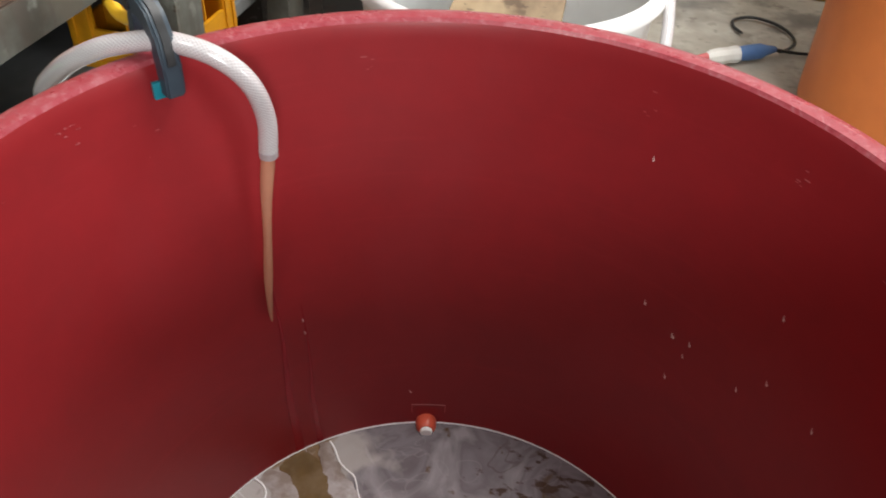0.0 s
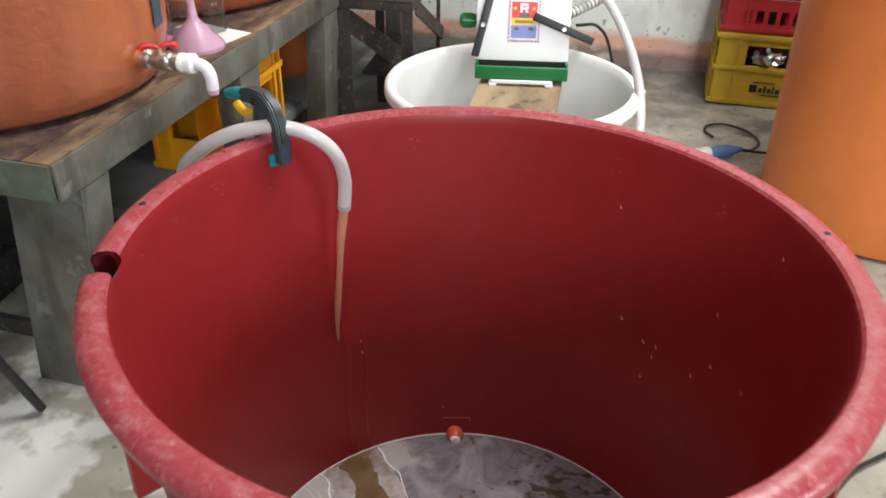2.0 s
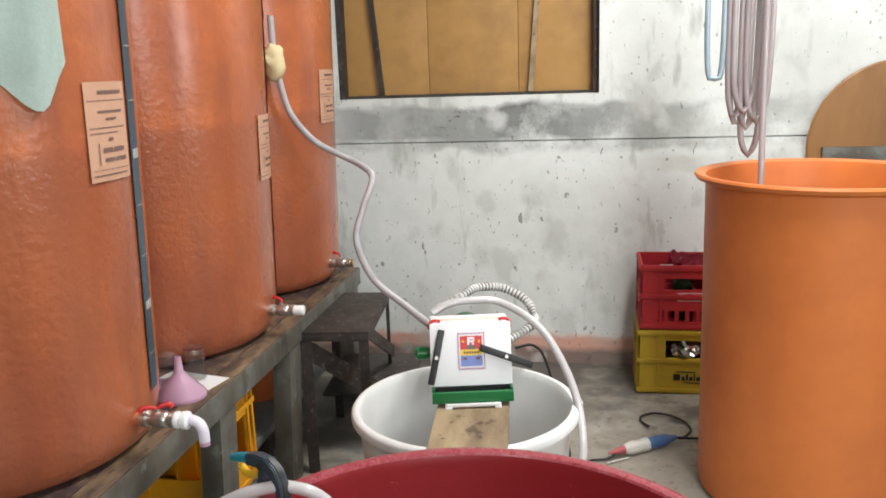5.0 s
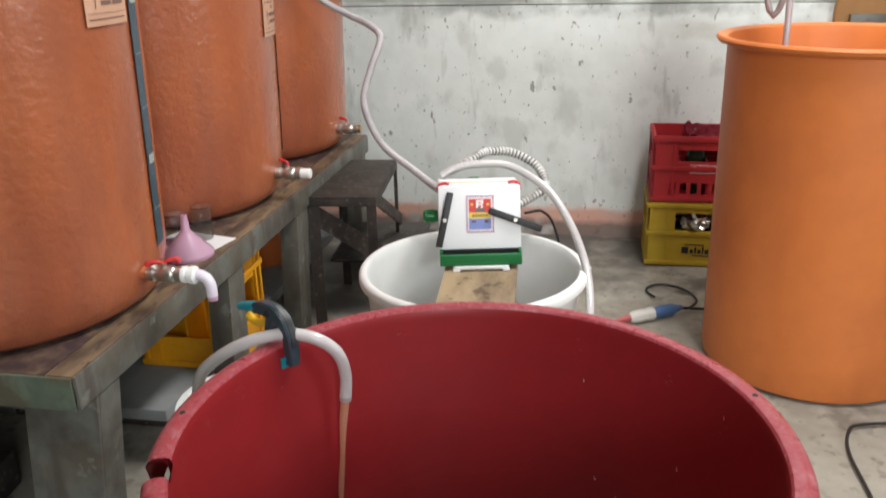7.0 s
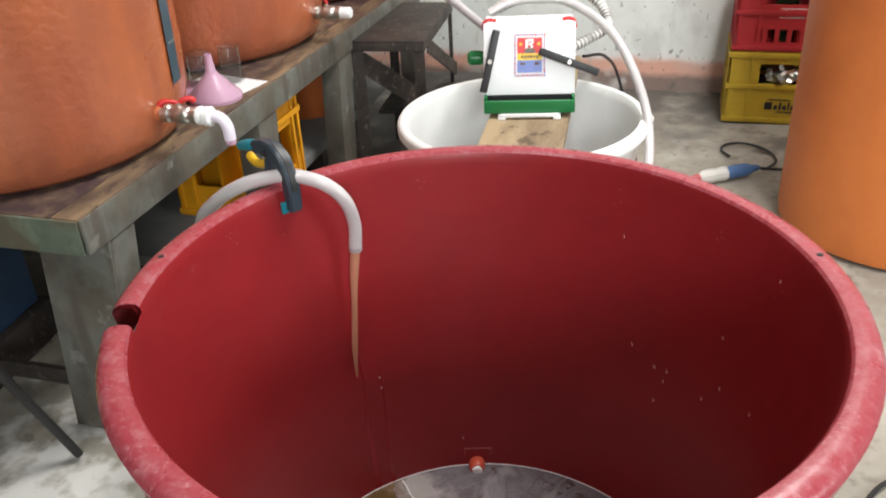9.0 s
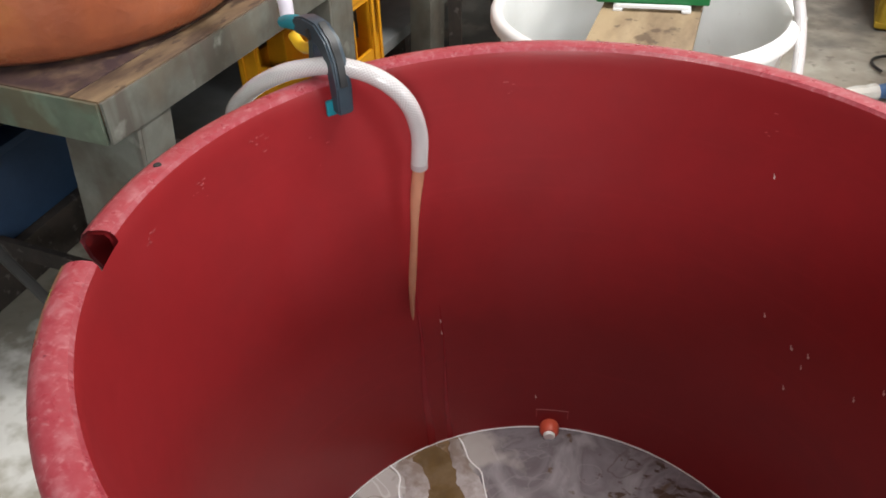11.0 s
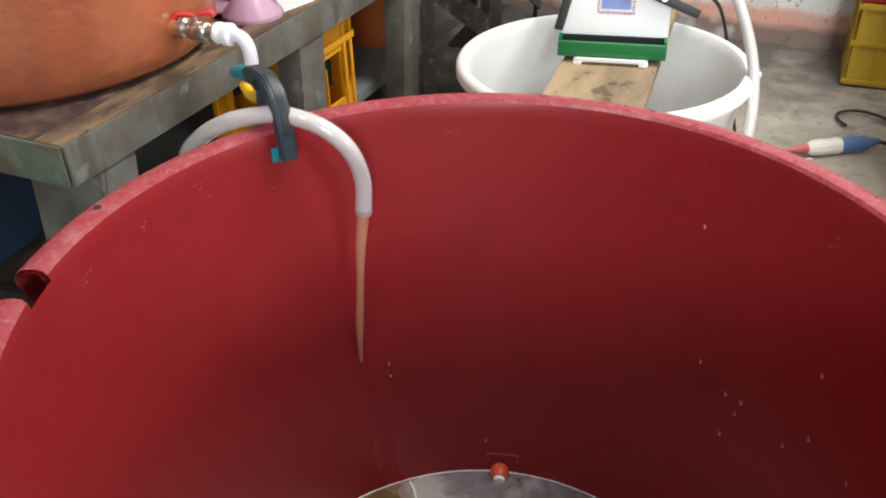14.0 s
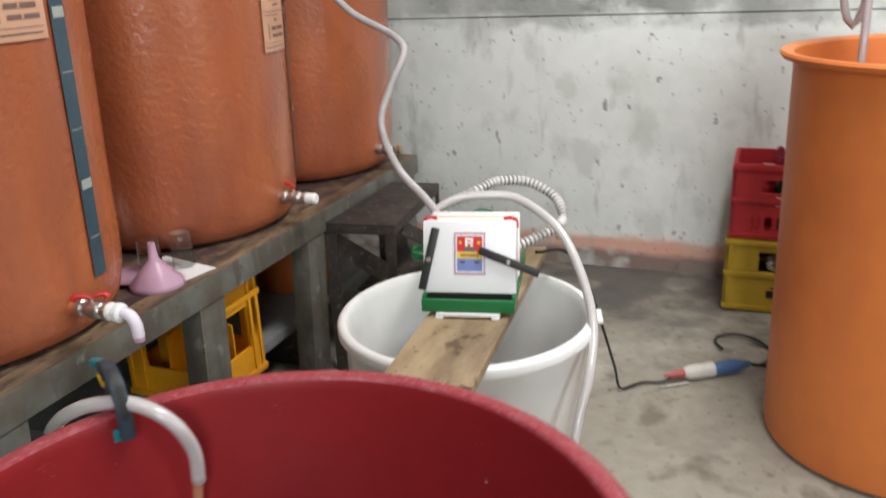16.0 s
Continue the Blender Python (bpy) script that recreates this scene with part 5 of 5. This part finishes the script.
tagged(part("print_bars", bm, M_INK, plate, smooth=False, at=E0), kind="stuff")
dash_r, dash_b = bmesh.new(), bmesh.new()
for k in range(13):
    x = -0.0315 + 0.0051 * k
    box(dash_b if k % 2 else dash_r, x, x + 0.0034, -0.0008, -0.0001, 0.046, 0.050)
    box(dash_r if k % 2 else dash_b, x, x + 0.0034, -0.0008, -0.0001, -0.038, -0.034)
for k in range(16):
    z = -0.032 + 0.0049 * k
    box(dash_b if k % 2 else dash_r, -0.0325, -0.0292, -0.0008, -0.0001, z, z + 0.0032)
    box(dash_r if k % 2 else dash_b, 0.0292, 0.0325, -0.0008, -0.0001, z, z + 0.0032)
tagged(part("dashed_border", dash_r, M_LOGOR, plate, smooth=False, at=E0), kind="stuff")
tagged(part("dashed_border", dash_b, M_LOGOB, plate, smooth=False, at=E0), kind="stuff")

# hoses of the filter
tagged(part("spiral_hose", tube([(-0.449, 2.258, 1.40), (-0.447, 2.259, 1.300), (-0.436, 2.264, 1.203), (-0.413, 2.278, 1.106), (-0.358, 2.330, 1.017), (-0.276, 2.345, 0.966), (-0.205, 2.283, 0.942), (-0.152, 2.187, 0.911), (-0.174, 2.124, 0.829), (-0.190, 2.078, 0.738),
                                 (-0.140, 2.045, 0.632), (-0.035, 1.94, 0.580), (0.045, 1.82, 0.560), (0.095, 1.738, 0.555)], 0.0100, 12, rib=(0.0062, 0.0008)), M_GREYRIB),
       "grey spiral suction hose rising from filter to tank", "hose")
tagged(part("spiral_hose", tube([(0.071, 1.787, 0.616), (0.125, 1.804, 0.640), (0.165, 1.858, 0.651), (0.231, 1.901, 0.640), (0.294, 1.889, 0.611), (0.322, 1.841, 0.578), (0.310, 1.790, 0.566), (0.262, 1.740, 0.551), (0.22, 1.70, 0.54)], 0.0108, 12, rib=(0.0095, 0.0014)), M_SPIRAL),
       "grey spiral hose looped behind the filter", "hose")
tagged(part("outlet_hose", tube([(0.06, 1.735, 0.62), (0.101, 1.747, 0.640), (0.160, 1.762, 0.645), (0.234, 1.772, 0.635), (0.325, 1.727, 0.587), (0.381, 1.669, 0.514), (0.416, 1.604, 0.428), (0.420, 1.510, 0.359), (0.406, 1.469, 0.290), (0.389, 1.413, 0.175), (0.36, 1.33, 0.06),
                                 (0.28, 1.22, 0.016), (0.10, 1.13, 0.014), (-0.12, 1.06, 0.014)], 0.0100, 14), M_HOSE), "clear braided outlet hose hanging beside the tub", "hose")
tied = bmesh.new()
bmesh.ops.create_icosphere(tied, subdivisions=3, radius=0.036)
for v in tied.verts:
    v.co.z *= 1.5
    v.co *= 1 + 0.3 * noise.noise(v.co * 35)
tagged(part("cloth_wrap", tied, M_YCLOTH, None, at=pose(-0.447, 2.258, 1.262)), "cream cloth tied round the hose end", "cloth")

# ---- orange barrel ----
OB = (1.102, 2.010)
barrel = thing("barrel", pose(OB[0], OB[1], 0), "tall open orange plastic barrel with a flared lip", "barrel")
OZ = 0.922
part("body", lathe([(0, 0.0), (0.28, 0.0), (0.292, 0.008), (0.296, 0.03)] + [(0.296 + 0.006 * k / 10, 0.03 + (OZ - 0.055) * k / 10) for k in range(1, 11)] + [(0.310, OZ - 0.02)], 96), M_BARREL, barrel)
part("lip", lathe([(0.310, OZ - 0.02), (0.326, OZ - 0.016), (0.332, OZ - 0.006), (0.328, OZ), (0.316, OZ), (0.302, OZ - 0.006), (0.297, OZ - 0.03), (0.290, 0.05), (0.275, 0.02), (0, 0.015)], 96), M_BARREL, barrel, "flared lip and inner wall")
coil = thing("hose_coil", pose(0.912, 2.05, 0), "coil of clear hose hanging above the barrel", "hose")
for k in range(6):
    dx, dy, w = 0.011 * (k - 3.5), 0.010 * math.sin(k * 2.1), 0.020 + 0.005 * (k % 3)
    zb = (1.07, 1.05, 1.085, 1.04, 0.965, 1.06)[k]
    part("loop", tube([(dx - w, dy, 2.0), (dx - w * 1.1, dy, 1.6), (dx - w, dy + 0.008, zb + 0.12), (dx - w * 0.5, dy + 0.01, zb + 0.02), (dx, dy + 0.01, zb), (dx + w * 0.5, dy + 0.01, zb + 0.02), (dx + w, dy + 0.008, zb + 0.12), (dx + w * 1.1, dy, 1.6), (dx + w, dy, 2.0)], 0.0085, 10, step=0.02), M_CLEARHOSE, coil)
part("drop", tube([(0.02, -0.02, 2.0), (0.022, -0.04, 1.5), (0.018, -0.06, 1.1), (0.012, -0.09, 0.9), (0.01, -0.10, 0.5), (0.01, -0.08, 0.03)], 0.0085, 10, step=0.02), M_CLEARHOSE, coil)
part("hook", tube([(-0.06, 0, 1.985), (0.0, 0.004, 2.01), (0.06, 0, 1.985)], 0.006, 8), M_RUST, coil)
part("hanger", rod((0, 0.004, 2.01), (0, 0.004, H), 0.004, 8), M_RUST, coil)
tagged(part("blue_hose", tube([(0.80, 2.06, 1.9), (0.795, 2.06, 1.4), (0.80, 2.06, 1.20), (0.818, 2.06, 1.175), (0.836, 2.06, 1.20), (0.84, 2.06, 1.4), (0.835, 2.06, 1.9)], 0.008, 10, step=0.015), M_BLUEGREY), "pale blue clear hose hanging in a loop", "hose")

# round board leaning at the wall
disc = thing("round_board", ROOM @ pose(1.41, 3.03, 0.56, -90, 0, 0), "large round brown wooden lid leaning on the wall", "lid")
part("disc", lathe([(0, 0), (0.315, 0), (0.32, 0.004), (0.32, 0.018), (0.315, 0.022), (0, 0.022)], 72, m=pose(0, -0.33, 0)), M_DISC, disc)
part("crossbar", boxes((-0.27, 0.27, -0.335, -0.275, -0.026, -0.001), bevel=0.002), M_GREYPAINT, disc, "grey cross bar")

# ---- plug and cables ----
pl = thing("power_plug", pose(0.590, 2.185, 0.022, 0, 0, 27), "blue and clear industrial plug joined to its lead", "plug")
ax = pose(0, 0, 0, 0, 90, 0)
part("socket", lathe([(0, 0.10), (0.013, 0.10), (0.017, 0.115), (0.020, 0.14), (0.020, 0.18), (0.013, 0.20), (0.008, 0.225), (0, 0.225)], 20, m=ax), M_PLUGBLUE, pl, "blue socket")
part("plug_body", lathe([(0, 0.022), (0.012, 0.022), (0.019, 0.035), (0.0215, 0.06), (0.0195, 0.085), (0.022, 0.10), (0.022, 0.112), (0, 0.112)], 9, m=ax), M_CLEARP, pl, "clear ribbed plug body", smooth=False)
part("cap", lathe([(0, -0.035), (0.003, -0.035), (0.006, -0.02), (0.011, 0.005), (0.013, 0.024), (0, 0.024)], 14, m=ax), M_DULLRED, pl, "dull red tapered sleeve")
part("clear_cover", boxes((-0.055, 0.03, -0.026, -0.019, -0.020, -0.017), (-0.02, 0.05, 0.017, 0.024, -0.020, -0.016), bevel=0.001), M_CLEARP, pl)
C = 0.006
tagged(part("power_cable", tube([(0.790, 2.288, 0.022), (0.815, 2.305, 0.010), (0.857, 2.372, C), (0.850, 2.440, C), (0.815, 2.492, C), (0.760, 2.516, C), (0.712, 2.490, C), (0.704, 2.445, C), (0.722, 2.405, C)], 0.0042, 8), M_BLACK), "black cable curled on the floor", "cable")
tagged(part("power_cable", tube([(0.590, 2.185, 0.022), (0.555, 2.165, C), (0.500, 2.150, C), (0.45, 2.105, C), (0.435, 2.12, 0.02), (0.425, 2.08, 0.10), (0.36, 1.96, 0.39), (0.32, 1.88, 0.48), (0.27, 1.78, 0.51)], 0.0038, 8), M_BLACK), "thin black cable from plug to filter", "cable")
tagged(part("power_cable", tube([(1.45, 1.66, C), (1.24, 1.637, C), (1.115, 1.622, C), (1.075, 1.59, C), (1.042, 1.494, C), (1.027, 1.316, C), (0.998, 1.19, C), (0.950, 1.105, C), (0.868, 1.045, C), (0.801, 0.989, C), (0.749, 0.901, C), (0.715, 0.78, C), (0.70, 0.62, C), (0.72, 0.42, C)], 0.0042, 8), M_BLACK), "black rubber cable lying across the floor", "cable")
tagged(part("power_cable", tube([(0.800, 2.292, 0.018), (0.850, 2.312, C), (0.91, 2.318, C), (0.97, 2.35, C)], 0.0042, 8), M_BLACK), "black cable lying by the barrel", "cable")

# ---- by the bench's near end ----
bk = thing("bucket", pose(-0.262, 1.10, 0), "white plastic bucket between vat and bench", "bucket")
part("body", lathe([(0, 0.004), (0.10, 0.004), (0.128, 0.335), (0.138, 0.338), (0.138, 0.35), (0.126, 0.352), (0.124, 0.345), (0.10, 0.008), (0, 0.008)], 56), M_WHITE, bk)
chair = thing("stool_chair", pose(0, 0, 0), "black tubular chair with a round dark seat", "chair")
part("front_leg", rod((-0.617, 0.885, 0.010), (-0.68, 0.775, 0.41), 0.0085), M_BLACK, chair)
part("front_leg", rod((-0.93, 0.80, 0.012), (-0.87, 0.70, 0.41), 0.0085), M_BLACK, chair)
part("rear_leg", rod((-0.57, 0.42, 0.012), (-0.60, 0.60, 0.41), 0.0085), M_BLACK, chair)
part("rear_leg", rod((-0.90, 0.38, 0.012), (-0.87, 0.56, 0.41), 0.0085), M_BLACK, chair)
part("seat", lathe([(0, 0.41), (0.17, 0.41), (0.185, 0.416), (0.19, 0.425), (0.185, 0.435), (0.17, 0.44), (0, 0.436)], 48, m=pose(-0.735, 0.645, 0)), M_BLACK, chair)
tagged(part("green_box", boxes((-0.80, -0.575, 0.58, 0.755, 0.442, 0.49), bevel=0.01), M_LIME), "bright green plastic box on the chair", "box")
bluebox = thing("blue_box", pose(0, 0, 0), "blue plastic box on dark timber under the bench", "box")
part("body", boxes((-1.25, -0.925, 0.93, 1.26, 0.091, 0.25), bevel=0.006), M_BLUE, bluebox)
part("lid", boxes((-1.255, -0.92, 0.925, 1.265, 0.2505, 0.268), bevel=0.005), M_BLUE, bluebox)
tagged(part("black_sack", boxes((-1.22, -0.95, 1.02, 1.24, 0.269, 0.40), bevel=0.04), M_DARK), "black sack on the blue box", "sack")
tagged(part("timber", boxes((-1.27, -0.905, 0.91, 1.28, 0.0, 0.09), bevel=0.004), M_RUST), "dark timber skid on the floor under the bench", "timber")
cl = bmesh.new()
n2 = 24
g = []
for i in range(n2 + 1):
    a = radians(-78 + 54 * i / n2)
    low = 1.185 + 0.035 * math.sin(i * 0.55) + 0.05 * (i / n2) ** 3
    col = []
    for j in range(n2 + 1):
        z = 1.60 + (low - 1.60) * j / n2
        r = rad(z - BZ) + 0.012 + 0.007 * math.sin(i * 0.9 + j * 0.12)
        col.append(cl.verts.new((TANKS[0][0] + r * math.cos(a), TANKS[0][1] + r * math.sin(a), z)))
    g.append(col)
for i in range(n2):
    for j in range(n2):
        cl.faces.new((g[i][j], g[i + 1][j], g[i + 1][j + 1], g[i][j + 1]))
bmesh.ops.solidify(cl, geom=cl.faces[:], thickness=0.003)
tagged(part("hanging_cloth", cl, M_CLOTH), "pale green cloth draped over the wine tank", "cloth")
